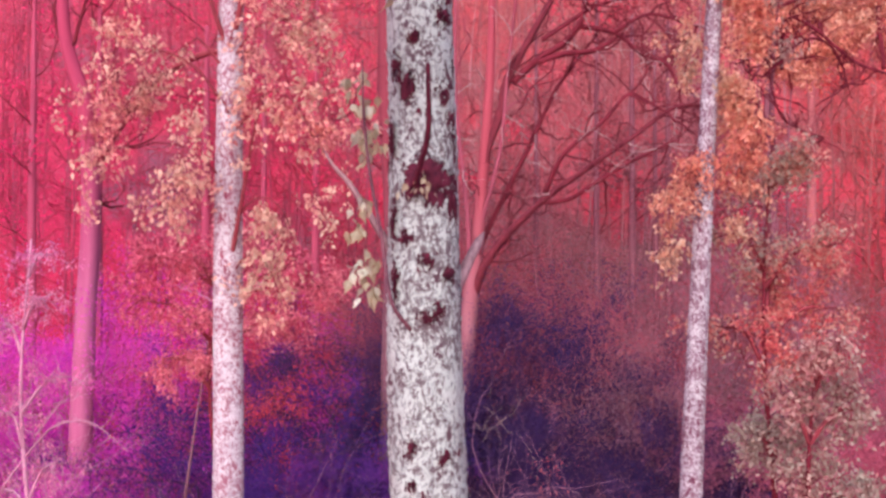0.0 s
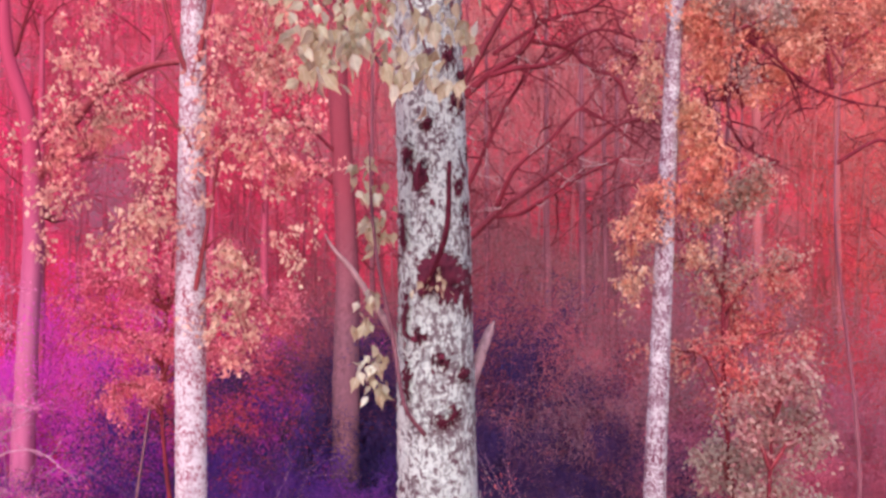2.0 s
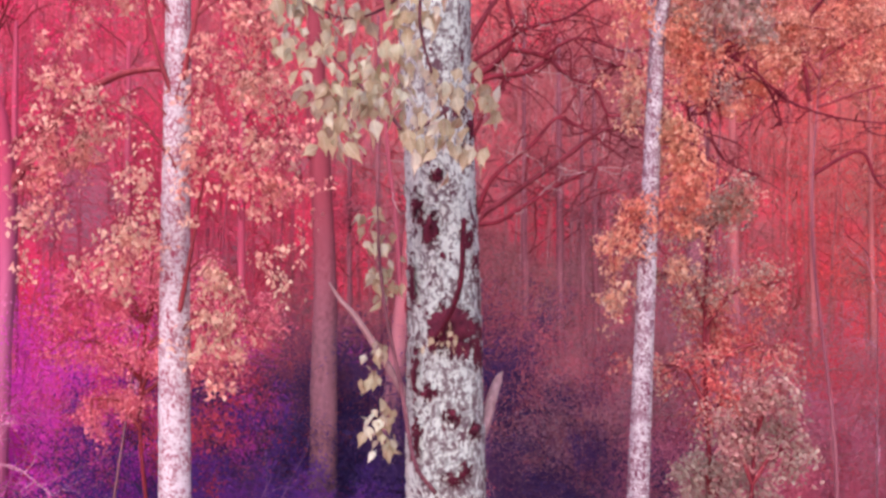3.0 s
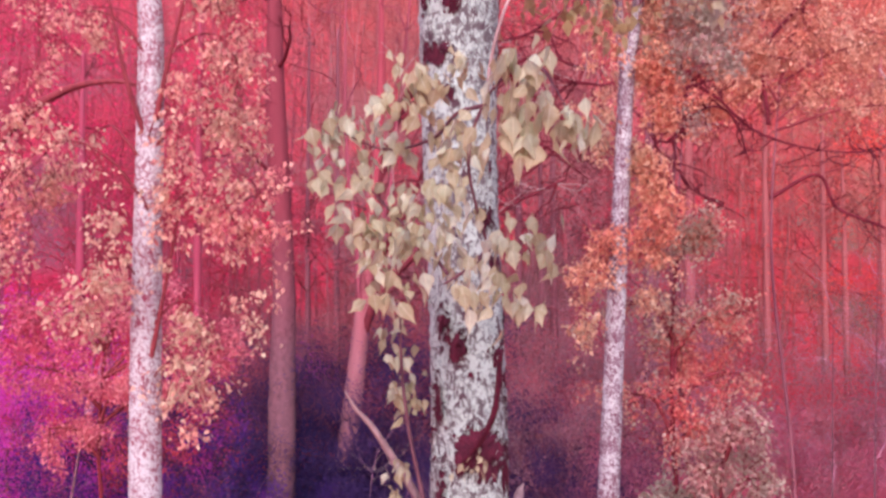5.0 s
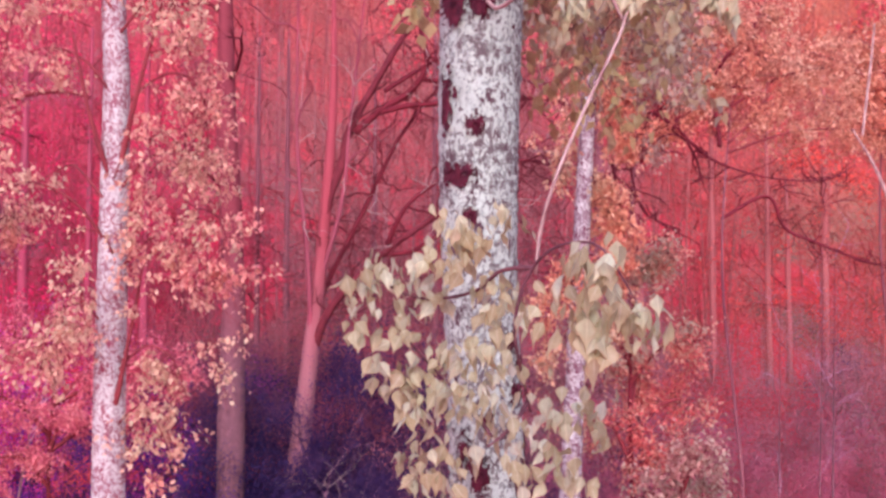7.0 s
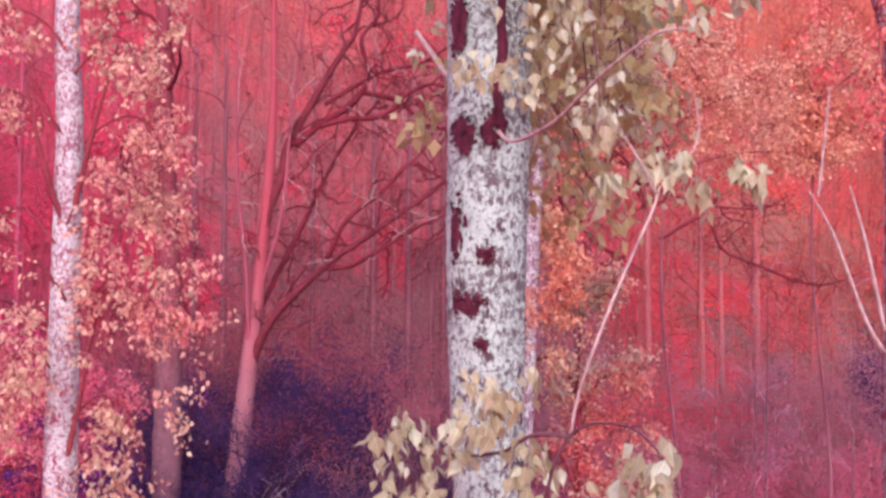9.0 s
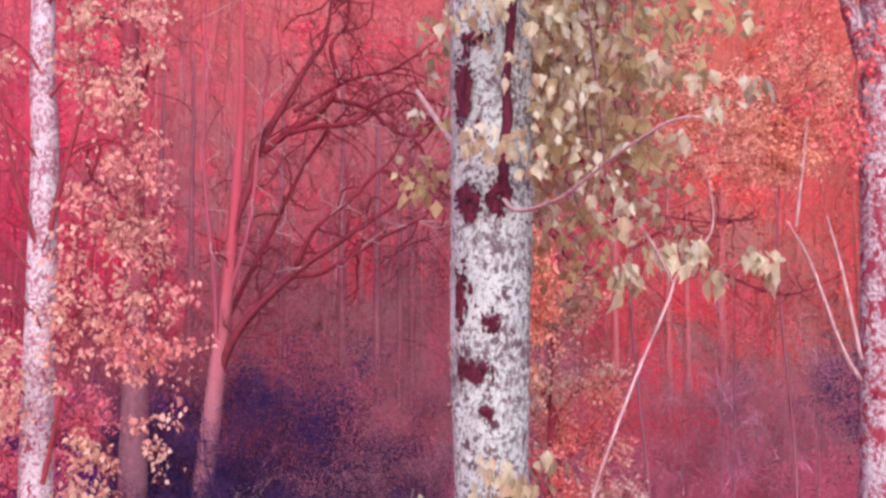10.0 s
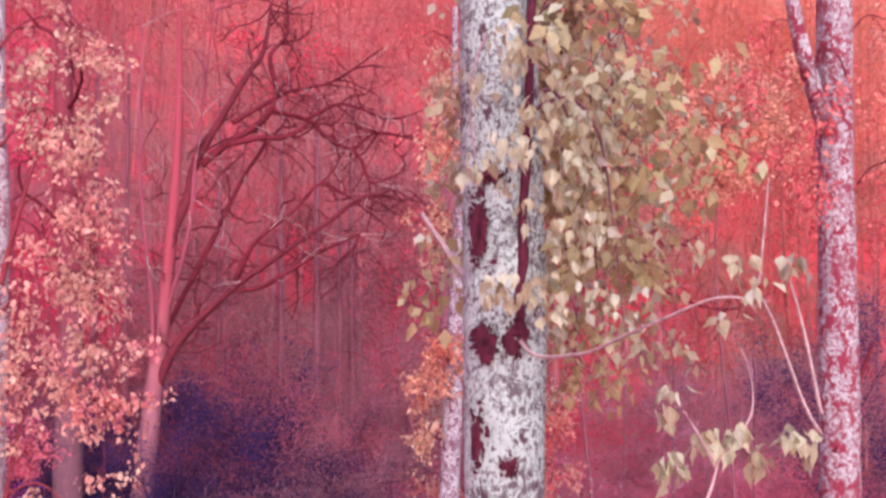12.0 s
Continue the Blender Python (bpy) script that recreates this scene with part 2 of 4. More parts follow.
M_LEAF_ORANGE = leaf_material("orange_olive_leaf", [(0.2, (0.88, 0.17, 0.18)), (0.45, (0.90, 0.31, 0.26)), (0.68, (0.88, 0.47, 0.34)), (0.9, (0.60, 0.51, 0.38))], 0.2, 0.4, 0.5)
M_LEAF_EMBER = leaf_material("ember_olive_leaf", [(0.15, (0.86, 0.18, 0.18)), (0.36, (0.85, 0.30, 0.25)), (0.56, (0.70, 0.44, 0.33)), (0.75, (0.44, 0.43, 0.33))], 0.2, 0.45, 0.5)
M_LEAF_TAN = leaf_material("tan_orange_leaf", [(0.2, (0.82, 0.30, 0.21)), (0.42, (0.84, 0.46, 0.29)), (0.65, (0.76, 0.54, 0.36)), (0.88, (0.50, 0.47, 0.35))], 0.2, 0.45, 0.5)
M_LEAF_PEACH = leaf_material("peach_leaf", [(0.2, (0.80, 0.30, 0.21)), (0.5, (0.86, 0.46, 0.31)), (0.8, (0.86, 0.60, 0.42))], 0.22, 0.4, 0.5)
M_LEAF_OLIVE = leaf_material("dull_olive_leaf", [(0.2, (0.64, 0.29, 0.28)), (0.45, (0.56, 0.40, 0.33)), (0.65, (0.46, 0.42, 0.33)), (0.85, (0.40, 0.38, 0.30))], 0.25, 0.5, 0.4)
M_LEAF_ROSE = leaf_material("rose_leaf", [(0.2, (0.76, 0.13, 0.24)), (0.5, (0.82, 0.23, 0.31)), (0.8, (0.86, 0.38, 0.39))], 0.15, 0.35, 0.5)
M_LEAF_MAGENTA = leaf_material("magenta_leaf", [(0.2, (0.58, 0.055, 0.56)), (0.5, (0.74, 0.075, 0.54)), (0.8, (0.82, 0.13, 0.48))], 0.05, 0.35, 0.5, mottle=0.06)
M_LEAF_PINK = leaf_material("pale_pink_leaf", [(0.2, (0.78, 0.18, 0.46)), (0.5, (0.84, 0.28, 0.52)), (0.8, (0.88, 0.42, 0.58))], 0.15, 0.35, 0.5)
# shade and dark wash of the wood floor, painted into the leaf colour
M_LEAF_INDIGO = leaf_material("shade_indigo_leaf", [(0.2, (0.035, 0.022, 0.10)), (0.5, (0.06, 0.03, 0.125)), (0.8, (0.11, 0.045, 0.14))], 0.04, 0.3, 0.5, mottle=0.06)
M_LEAF_VIOLET = leaf_material("shade_violet_leaf", [(0.2, (0.055, 0.024, 0.17)), (0.5, (0.10, 0.03, 0.23)), (0.8, (0.24, 0.045, 0.27))], 0.04, 0.3, 0.5, mottle=0.06)
M_LEAF_MAUVE = leaf_material("dusky_mauve_leaf", [(0.25, (0.32, 0.19, 0.235)), (0.5, (0.42, 0.205, 0.25)), (0.8, (0.66, 0.21, 0.25))], 0.06, 0.3, 0.5, mottle=0.08)
M_LEAF_PURPLE = leaf_material("purple_pink_leaf", [(0.2, (0.40, 0.15, 0.24)), (0.5, (0.55, 0.15, 0.22)), (0.85, (0.72, 0.16, 0.21))], 0.05, 0.25, 0.5, mottle=0.06)
# soft upper edge of that painted dark
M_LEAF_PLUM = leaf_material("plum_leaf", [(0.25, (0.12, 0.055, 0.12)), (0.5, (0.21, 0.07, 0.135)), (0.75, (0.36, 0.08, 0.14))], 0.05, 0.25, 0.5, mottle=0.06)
M_LEAF_WINE = leaf_material("wine_red_leaf", [(0.25, (0.36, 0.15, 0.175)), (0.5, (0.52, 0.135, 0.17)), (0.75, (0.70, 0.12, 0.16))], 0.06, 0.25, 0.5, mottle=0.08)
M_LEAF_RED = leaf_material("scarlet_leaf", [(0.2, (0.55, 0.035, 0.09)), (0.5, (0.74, 0.075, 0.11)), (0.8, (0.80, 0.18, 0.17))], 0.1, 0.2, 0.5, mottle=0.1)
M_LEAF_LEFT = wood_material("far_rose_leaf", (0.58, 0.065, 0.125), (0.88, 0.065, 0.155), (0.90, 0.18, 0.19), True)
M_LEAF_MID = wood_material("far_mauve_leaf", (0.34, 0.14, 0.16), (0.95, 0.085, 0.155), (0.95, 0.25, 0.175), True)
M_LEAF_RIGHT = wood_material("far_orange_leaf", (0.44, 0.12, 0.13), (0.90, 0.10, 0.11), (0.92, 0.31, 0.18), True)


M_GROUND = wood_material("wash_tinted_litter", (0.27, 0.115, 0.12), (0.60, 0.055, 0.09), (0.62, 0.17, 0.135), spread=0, grain=0.7)


# ---- mesh building ----
class Build:
    """Collects vertices and faces of one mesh."""

    def __init__(self):
        self.v, self.f, self.count = [], [], 0

    def add(self, v, f):
        self.v.append(np.asarray(v, dtype=float))
        self.f.extend([tuple(i + self.count for i in q) for q in f])
        self.count += len(v)

    def leaves(self, v, per):
        """v: vertices of many leaves of per vertices each."""
        k = len(v) // per
        base = (np.arange(k) * per + self.count)[:, None]
        if per == 4:
            fs = np.concatenate([base + np.array([[0, 1, 2]]), base + np.array([[0, 2, 3]])])
        else:
            fs = base + np.array([[0, 1, 2]])
        self.v.append(np.asarray(v, dtype=float))
        self.f.extend(map(tuple, fs.tolist()))
        self.count += len(v)

    def mesh(self, name, material, smooth=True):
        me = bpy.data.meshes.new(name)
        me.from_pydata(np.concatenate(self.v).tolist(), [], self.f)
        me.materials.append(material)
        if smooth:
            me.polygons.foreach_set("use_smooth", [True] * len(me.polygons))
        me.update()
        return me


def part(name, build, material, parent=None, label="", smooth=True):
    data = build if isinstance(build, bpy.types.Mesh) else build.mesh(name, material, smooth)
    ob = new(name, data)
    if parent is not None:
        ob.parent = parent
        ob.matrix_parent_inverse = Matrix.Translation(-Vector(root_place(parent)))
    if label:
        tagged(ob, label)
    return ob


def root_place(ob):
    return Vector(ob.location) if ob.parent is None else Vector((0, 0, 0))


def thing(name, at, label, category, group="", kind=""):
    ob = new(name)
    ob.empty_display_size = 0.2
    ob.location = at
    return tagged(ob, label, category, group, kind)


def smooth_line(points, radii, step):
    """A Catmull-Rom line through the points, with the radii carried along."""
    p = np.array(points, float)
    r = np.interp(np.linspace(0, 1, len(p)), np.linspace(0, 1, len(radii)), radii)
    ext = np.vstack([2 * p[0] - p[1], p, 2 * p[-1] - p[-2]])
    out, rad = [], []
    for i in range(len(p) - 1):
        a, b, c, d = ext[i:i + 4]
        k = max(2, int(np.linalg.norm(c - b) / step))
        for s in np.arange(k) / k:
            out.append(0.5 * (2 * b + (c - a) * s + (2 * a - 5 * b + 4 * c - d) * s * s + (3 * b - a - 3 * c + d) * s ** 3))
            rad.append(r[i] * (1 - s) + r[i + 1] * s)
    out.append(p[-1])
    rad.append(r[-1])
    return np.array(out), np.array(rad)


def tube(build, line, rad, sides=8, rough=0.0, seed=0, cap=True):
    line = np.asarray(line, float)
    k = len(line)
    tang = np.gradient(line, axis=0)
    tang /= np.linalg.norm(tang, axis=1)[:, None] + 1e-9
    ref = np.array([0.0, 1.0, 0.0]) if abs(tang[0][1]) < 0.8 else np.array([1.0, 0.0, 0.0])
    u = np.cross(tang, ref)
    u /= np.linalg.norm(u, axis=1)[:, None] + 1e-9
    w = np.cross(tang, u)
    ang = np.arange(sides) / sides * 2 * math.pi
    rr = np.repeat(np.asarray(rad, float)[:, None], sides, 1)
    if rough:
        rng = np.random.default_rng(seed)
        ph = rng.uniform(0, 6.28, (6,))
        z = np.arange(k)[:, None] / k
        rr = rr * (1 + rough * (np.sin(3 * ang + ph[0] + 5 * z) * 0.5 + np.sin(5 * ang + ph[1] - 11 * z) * 0.35 + 0.6 * np.sin(ph[2] + 23 * z + ang) * np.sin(2 * ang + ph[3] + 9 * z)) + rough * 0.35 * rng.standard_normal((k, sides)) + rough * 1.1 * (rng.random((k, sides)) < 0.07))
    v = line[:, None, :] + rr[:, :, None] * (np.cos(ang)[None, :, None] * u[:, None, :] + np.sin(ang)[None, :, None] * w[:, None, :])
    f = [(i * sides + j, i * sides + (j + 1) % sides, (i + 1) * sides + (j + 1) % sides, (i + 1) * sides + j) for i in range(k - 1) for j in range(sides)]
    if cap:
        f.append(tuple(range((k - 1) * sides, k * sides)))
        f.append(tuple(reversed(range(sides))))
    build.add(v.reshape(-1, 3), f)


def limb(build, points, radii, sides=8, step=0.1, rough=0.0, seed=0):
    line, rad = smooth_line(points, radii, step)
    tube(build, line, rad, sides, rough, seed)
    return line


def unit(v):
    return v / (np.linalg.norm(v) + 1e-9)


def sprout(build, start, way, length, radius, depth, rng, wiggle=0.25, lift=0.0, tips=None, sides=5, kids=3, seg=6):
    """A crooked branch that forks again and again; tips gathers points along its thinnest shoots."""
    p, d = np.array(start, float), unit(np.array(way, float))
    line = [p.copy()]
    for i in range(seg):
        d = unit(d + rng.normal(0, wiggle, 3) + np.array([0, 0, lift]))
        p = p + d * length / seg
        line.append(p.copy())
    rad = np.linspace(radius, radius * (0.5 if depth else 0.25), seg + 1)
    tube(build, line, rad, sides, cap=False)
    if tips is not None and depth <= 1:
        for q in line[1 if depth == 0 else seg // 2:]:
            tips.append((q, d))
    if depth:
        for j in range(kids):
            i = rng.integers(seg // 3, seg + 1)
            away = unit(np.cross(d, rng.normal(0, 1, 3)))
            k = unit(unit(line[i] - line[i - 1]) * 0.75 + away * 0.75)
            sprout(build, line[i], k, length * rng.uniform(0.45, 0.75), rad[i] * 0.65, depth - 1, rng, wiggle, lift, tips, max(3, sides - 1), kids, seg)


def leaf_cloud(build, centres, size, rng, hang=0.6, vary=0.35, turned=0.0, tiny=False):
    """Kite-shaped leaves, folded along the middle, hanging from the given points; turned: how far they all face the open side of the wood; tiny: one triangle a leaf, for small ones far off."""
    c = np.asarray(centres, float)
    k = len(c)
    down = rng.normal(0, 1, (k, 3))
    down[:, 2] = -abs(down[:, 2]) * 0.5 - hang * 1.6
    down /= np.linalg.norm(down, axis=1)[:, None]
    side = np.cross(down, rng.normal(0, 1, (k, 3)) - (0, turned, 0))
    side /= np.linalg.norm(side, axis=1)[:, None] + 1e-9
    face = np.cross(down, side)
    s = size * rng.uniform(1 - vary, 1 + vary, (k, 1))
    base, tip = c, c + down * s
    mid = c + down * s * 0.38
    if tiny:
        build.leaves(np.stack([c + side * s * 0.32, c - side * s * 0.32, tip], 1).reshape(-1, 3), 3)
        return
    v = np.stack([base, mid + side * s * 0.32 + face * s * 0.10, tip, mid - side * s * 0.32 + face * s * 0.10], 1)
    build.leaves(v.reshape(-1, 3), 4)


def around(points, n, spread, rng):
    """n points scattered round each of the given ones."""
    p = np.repeat(np.array(points, float), n, 0)
    return p + rng.normal(0, spread, p.shape)


def plain_leaf_mesh(name, wide, seed):
    """One birch leaf, 1 long, its stalk at the origin, hanging down -z: toothed rhombic blade, folded, with a drip tip."""
    rng = np.random.default_rng(seed)
    prof = [(0.0, 0.02), (0.07, 0.13 * wide), (0.17, 0.25 * wide), (0.27, 0.31 * wide), (0.36, 0.33 * wide), (0.46, 0.28 * wide), (0.56, 0.23 * wide), (0.67, 0.15 * wide), (0.78, 0.085 * wide), (0.89, 0.04 * wide), (1.04, 0.0)]
    v, f, uv = [], [], []
    curl, twist, phase = rng.uniform(-0.35, 0.35), rng.uniform(-0.5, 0.5), rng.uniform(0, 6.28)
    stalk = 0.22
    for k, (s, w) in enumerate(prof):
        tooth = 0.04 if k % 2 else -0.01
        w1, w2 = w * (rng.uniform(0.86, 1.1) + tooth), w * (rng.uniform(0.86, 1.1) + tooth)
        bend = curl * s * s
        wave = 0.05 * math.sin(9 * s + phase)
        v += [(-w1, bend + (0.34 + twist * s) * w1 + wave * w1 * 3, -stalk - s), (0, bend, -stalk - s), (w2, bend + (0.34 - twist * s) * w2 - wave * w2 * 2, -stalk - s)]
        uv += [(1, s), (0, s), (1, s)]
    for i in range(len(prof) - 1):
        a = 3 * i
        f += [(a, a + 1, a + 4, a + 3), (a + 1, a + 2, a + 5, a + 4)]
    b = len(v)
    v += [(-0.012, 0, 0), (0.012, 0, 0), (0.012, 0.012, -stalk), (-0.012, 0.012, -stalk)]
    uv += [(1, 0)] * 4
    f += [(b, b + 1, b + 2, b + 3)]
    me = bpy.data.meshes.new(name)
    me.from_pydata(v, [], f)
    layer = me.uv_layers.new(name="blade")
    for lp in me.loops:
        layer.data[lp.index].uv = uv[lp.vertex_index]
    me.materials.append(M_LEAF_NEAR)
    me.polygons.foreach_set("use_smooth", [True] * len(me.polygons))
    return me


LEAVES = [plain_leaf_mesh("leaf", w, k) for k, w in enumerate((0.95, 1.1, 0.85, 1.0, 1.2, 0.9))]


def hang_leaves(parent, points, each, size, spread, rng):
    """Separate hanging leaves in bunches round the points, as pieces of a branch."""
    base = Matrix.Translation(-Vector(root_place(parent)))
    for p in points:
        for _ in range(each):
            ob = new("leaf", LEAVES[rng.integers(len(LEAVES))])
            q = np.array(p) + rng.normal(0, spread, 3) * (0.9, 0.9, 0.8) + (0, 0, size * 0.7)
            s = size * rng.uniform(0.65, 1.25)
            ob.parent = parent
            ob.matrix_parent_inverse = base
            ob.matrix_basis = Matrix.LocRotScale(q, Euler((rng.normal(0, 0.38), rng.normal(0, 0.34), rng.uniform(-3.1, 3.1))), (s, s, s))


# ---- ground: a flat wood floor that climbs into a steep slope ----
def ground_height(x, y):
    rise = max(0.0, y - 62)
    z = GROUND + 0.62 * rise * min(1.0, rise / 14)
    return z + 0.5 * math.sin(x * 0.11 + y * 0.05) * min(1, rise / 10 + 0.3) + 0.25 * math.sin(x * 0.37 - y * 0.29)


def build_ground():
    b = Build()
    xs = np.concatenate([np.linspace(-900, -80, 12), np.linspace(-75, 95, 86), np.linspace(100, 900, 12)])
    ys = np.concatenate([np.linspace(-600, -10, 10), np.linspace(0, 190, 120), np.linspace(200, 330, 10)])
    v = [(x, y, ground_height(x, y)) for y in ys for x in xs]
    w = len(xs)
    f = [(j * w + i, j * w + i + 1, (j + 1) * w + i + 1, (j + 1) * w + i) for j in range(len(ys) - 1) for i in range(w - 1)]
    b.add(v, f)
    tagged(part("ground", b, M_GROUND), "wood floor and slope of fallen leaves with a painted red wash", "ground", kind="structure")


build_ground()


# ---- the far wood on the slope ----
def build_far_wood():
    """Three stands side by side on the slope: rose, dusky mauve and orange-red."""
    rng = np.random.default_rng(5)
    stands = [[Build(), Build(), Build()] for _ in range(3)]
    for _ in range(1350):
        y = 62 + 135 * rng.random() ** 1.05
        x = rng.uniform(-0.6, 0.95) * y
        z = ground_height(x, y) - 0.3
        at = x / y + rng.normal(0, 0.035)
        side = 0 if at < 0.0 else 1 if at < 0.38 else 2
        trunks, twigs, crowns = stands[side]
        h, r = rng.uniform(13, 24), rng.uniform(0.05, 0.17)
        lean = rng.normal(0, 0.035, 2)
        pts = [(x + lean[0] * h * s + 0.15 * math.sin(5 * s + x), y + lean[1] * h * s, z + h * s) for s in (0, 0.3, 0.6, 1)]
        tube(trunks, pts, [r, r * 0.8, r * 0.6, r * 0.15], 6, cap=False)
        for _ in range(12):
            s = rng.uniform(0.15, 0.95)
            p = np.array([x + lean[0] * h * s, y + lean[1] * h * s, z + h * s])
            a = rng.uniform(0, 6.28)
            d = np.array([math.cos(a), math.sin(a), rng.uniform(0.1, 1.2)])
            ln = rng.uniform(1.2, 4.2)
            q = p + d * ln * 0.5 + rng.normal(0, 0.2, 3)
            tube(twigs, [p, q, q + (d + rng.normal(0, 0.5, 3)) * ln * 0.6], [0.06, 0.045, 0.02], 3, cap=False)
            tube(twigs, [q, q + (d + rng.normal(0, 0.8, 3)) * ln * 0.4, q + (d + rng.normal(0, 0.8, 3)) * ln * 0.8], [0.04, 0.03, 0.015], 3, cap=False)
            if rng.random() < (0.5, 0.6, 0.6)[side]:
                leaf_cloud(crowns, around([q + d * ln * 0.3], 28, ln * 0.5, rng), 0.15, rng, 0.2, turned=2)
    # low thicket between the stems
    for _ in range(2600):
        y = 62 + 130 * rng.random()
        x = rng.uniform(-0.6, 0.95) * y
        at = x / y + rng.normal(0, 0.035)
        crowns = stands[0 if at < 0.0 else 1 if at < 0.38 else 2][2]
        size = rng.uniform(0.7, 1.8)
        foot = np.array([x, y, ground_height(x, y) + size * rng.uniform(0.4, 2.2)])
        leaf_cloud(crowns, foot + rng.normal(0, 1, (75, 3)) * (size, size, size * 0.7), 0.16, rng, 0.2, turned=2)
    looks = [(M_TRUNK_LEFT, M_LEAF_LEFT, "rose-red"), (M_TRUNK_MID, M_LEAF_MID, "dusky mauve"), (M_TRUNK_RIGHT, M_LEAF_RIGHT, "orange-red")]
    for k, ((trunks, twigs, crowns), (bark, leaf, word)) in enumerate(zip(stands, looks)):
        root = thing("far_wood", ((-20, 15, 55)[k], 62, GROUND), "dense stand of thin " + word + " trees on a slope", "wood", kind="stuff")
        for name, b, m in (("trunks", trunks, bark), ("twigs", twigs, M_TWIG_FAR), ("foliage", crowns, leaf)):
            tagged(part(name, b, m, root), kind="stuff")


build_far_wood()


# ---- undergrowth: shrubs with stems and leaf masses ----
def make_shrub(name, at, height, wide, stems, leaves, size, material, label, seed, open_=0.5):
    rng = np.random.default_rng(seed)
    root = thing(name, at, label, "shrub", "undergrowth")
    crown, tips = Build(), []
    for _ in range(stems):
        wood = Build()
        a = rng.uniform(0, 6.28)
        s = np.array(at) + (math.cos(a) * wide * 0.12, math.sin(a) * wide * 0.12, -0.1)
        sprout(wood, s, (math.cos(a) * open_, math.sin(a) * open_, 1.0), height * rng.uniform(0.45, 0.62), 0.02 * height ** 0.7, 3, rng, 0.16, 0.02, tips, 4, 3, 4)
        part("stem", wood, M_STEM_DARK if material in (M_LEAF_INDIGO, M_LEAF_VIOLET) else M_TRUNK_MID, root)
    t = np.array([p for p, _ in tips])
    knots = t[rng.integers(0, len(t), leaves // 20)]
    leaf_cloud(crown, around(knots, 20, wide * 0.05, rng), size, rng, 0.3, turned=3, tiny=True)
    tagged(part("foliage", crown, material, root), kind="stuff")
    return root


# leaf colours paint zones of the wash: dark in the middle, red, magenta
SHRUB_KINDS = [
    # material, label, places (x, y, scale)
    (M_LEAF_INDIGO, "leafy shrub painted dark indigo for deep shade", [(-1.0, 53, 1.3), (4.2, 53, 1.3), (7.4, 53.5, 1.2), (1.7, 54, 1.3), (9.0, 52, 0.95), (-4.2, 54.5, 1.35), (5.4, 56, 1.5), (0.6, 56, 1.4), (-6.5, 51, 1.05), (-5.0, 52.5, 1.15), (-8.4, 52, 1.1), (2.6, 51.8, 1.0), (6.0, 51.5, 0.95), (8.0, 46, 0.9), (11.0, 45, 0.9), (13.6, 45.5, 0.88), (4.8, 45, 0.85), (-4.6, 45, 0.85), (37.5, 46, 0.95), (42, 55, 1.9)]),
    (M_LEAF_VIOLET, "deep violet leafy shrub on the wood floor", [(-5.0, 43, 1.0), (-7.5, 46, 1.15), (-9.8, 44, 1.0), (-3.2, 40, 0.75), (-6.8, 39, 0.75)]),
    (M_LEAF_MAUVE, "dusky mauve shrub under the trees", [(15.0, 53, 1.8), (14.5, 60, 2.1), (13.0, 50, 1.3), (21.0, 49, 1.4), (17.5, 56, 1.95), (18.0, 48, 1.05), (10.0, 53, 1.4), (31.5, 45, 1.3), (37, 54, 1.75), (33, 56, 1.5), (34, 53, 1.7), (39, 51, 1.8), (43.5, 54, 1.9)]),
    (M_LEAF_PLUM, "plum-coloured shrub that softens the edge of the painted dark", [(3.0, 57.5, 1.6), (-2.0, 58, 1.5), (7.0, 57.5, 1.5), (-6.0, 56, 1.35), (0.6, 56, 1.45), (10.5, 55, 1.25), (13.0, 53, 1.2)]),
    (M_LEAF_WINE, "wine-red shrub under the tall trees", [(9.5, 58, 2.05), (3.6, 60, 1.9), (6.5, 59, 2.0), (12.5, 57, 1.8), (1.0, 60, 1.6)]),
    (M_LEAF_RED, "shrub on the wood floor, leaves painted with the red wash", [(-8.5, 52, 1.35), (-5.2, 57, 1.5), (-11.0, 58, 1.5), (30.0, 60, 1.6), (26.0, 52, 1.2), (19.5, 58, 1.45), (23.0, 58, 1.6), (26.5, 59, 1.5), (21.5, 53, 1.2), ]),
    (M_LEAF_PURPLE, "purple and pink shrub on the wood floor", [(22.0, 41, 1.05), (17.5, 42, 1.1), (20.0, 46, 1.2), (25.0, 45, 1.1), (19.0, 40, 0.85), (29.0, 47, 1.2), (16.0, 38, 0.75), (33.0, 46, 1.3)]),
    (M_LEAF_MAGENTA, "shrub on the wood floor, leaves painted with the magenta wash", [(-13.5, 51, 1.35), (-20.5, 53, 1.6), (-10.5, 54, 1.4), (-16.5, 55, 1.6), (-24, 50, 1.5), (-12.8, 42, 0.66), (-19.8, 43, 0.75), (-16.0, 37, 0.5), (-10.4, 39, 0.6), (-22, 58, 1.8), (-7.6, 34, 0.45)]),
]
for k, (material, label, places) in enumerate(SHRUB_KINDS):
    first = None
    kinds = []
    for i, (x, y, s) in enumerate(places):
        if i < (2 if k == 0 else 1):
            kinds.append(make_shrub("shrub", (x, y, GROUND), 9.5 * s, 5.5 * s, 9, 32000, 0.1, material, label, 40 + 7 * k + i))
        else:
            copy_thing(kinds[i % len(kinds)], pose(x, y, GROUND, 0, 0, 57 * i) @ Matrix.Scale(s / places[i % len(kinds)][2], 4))


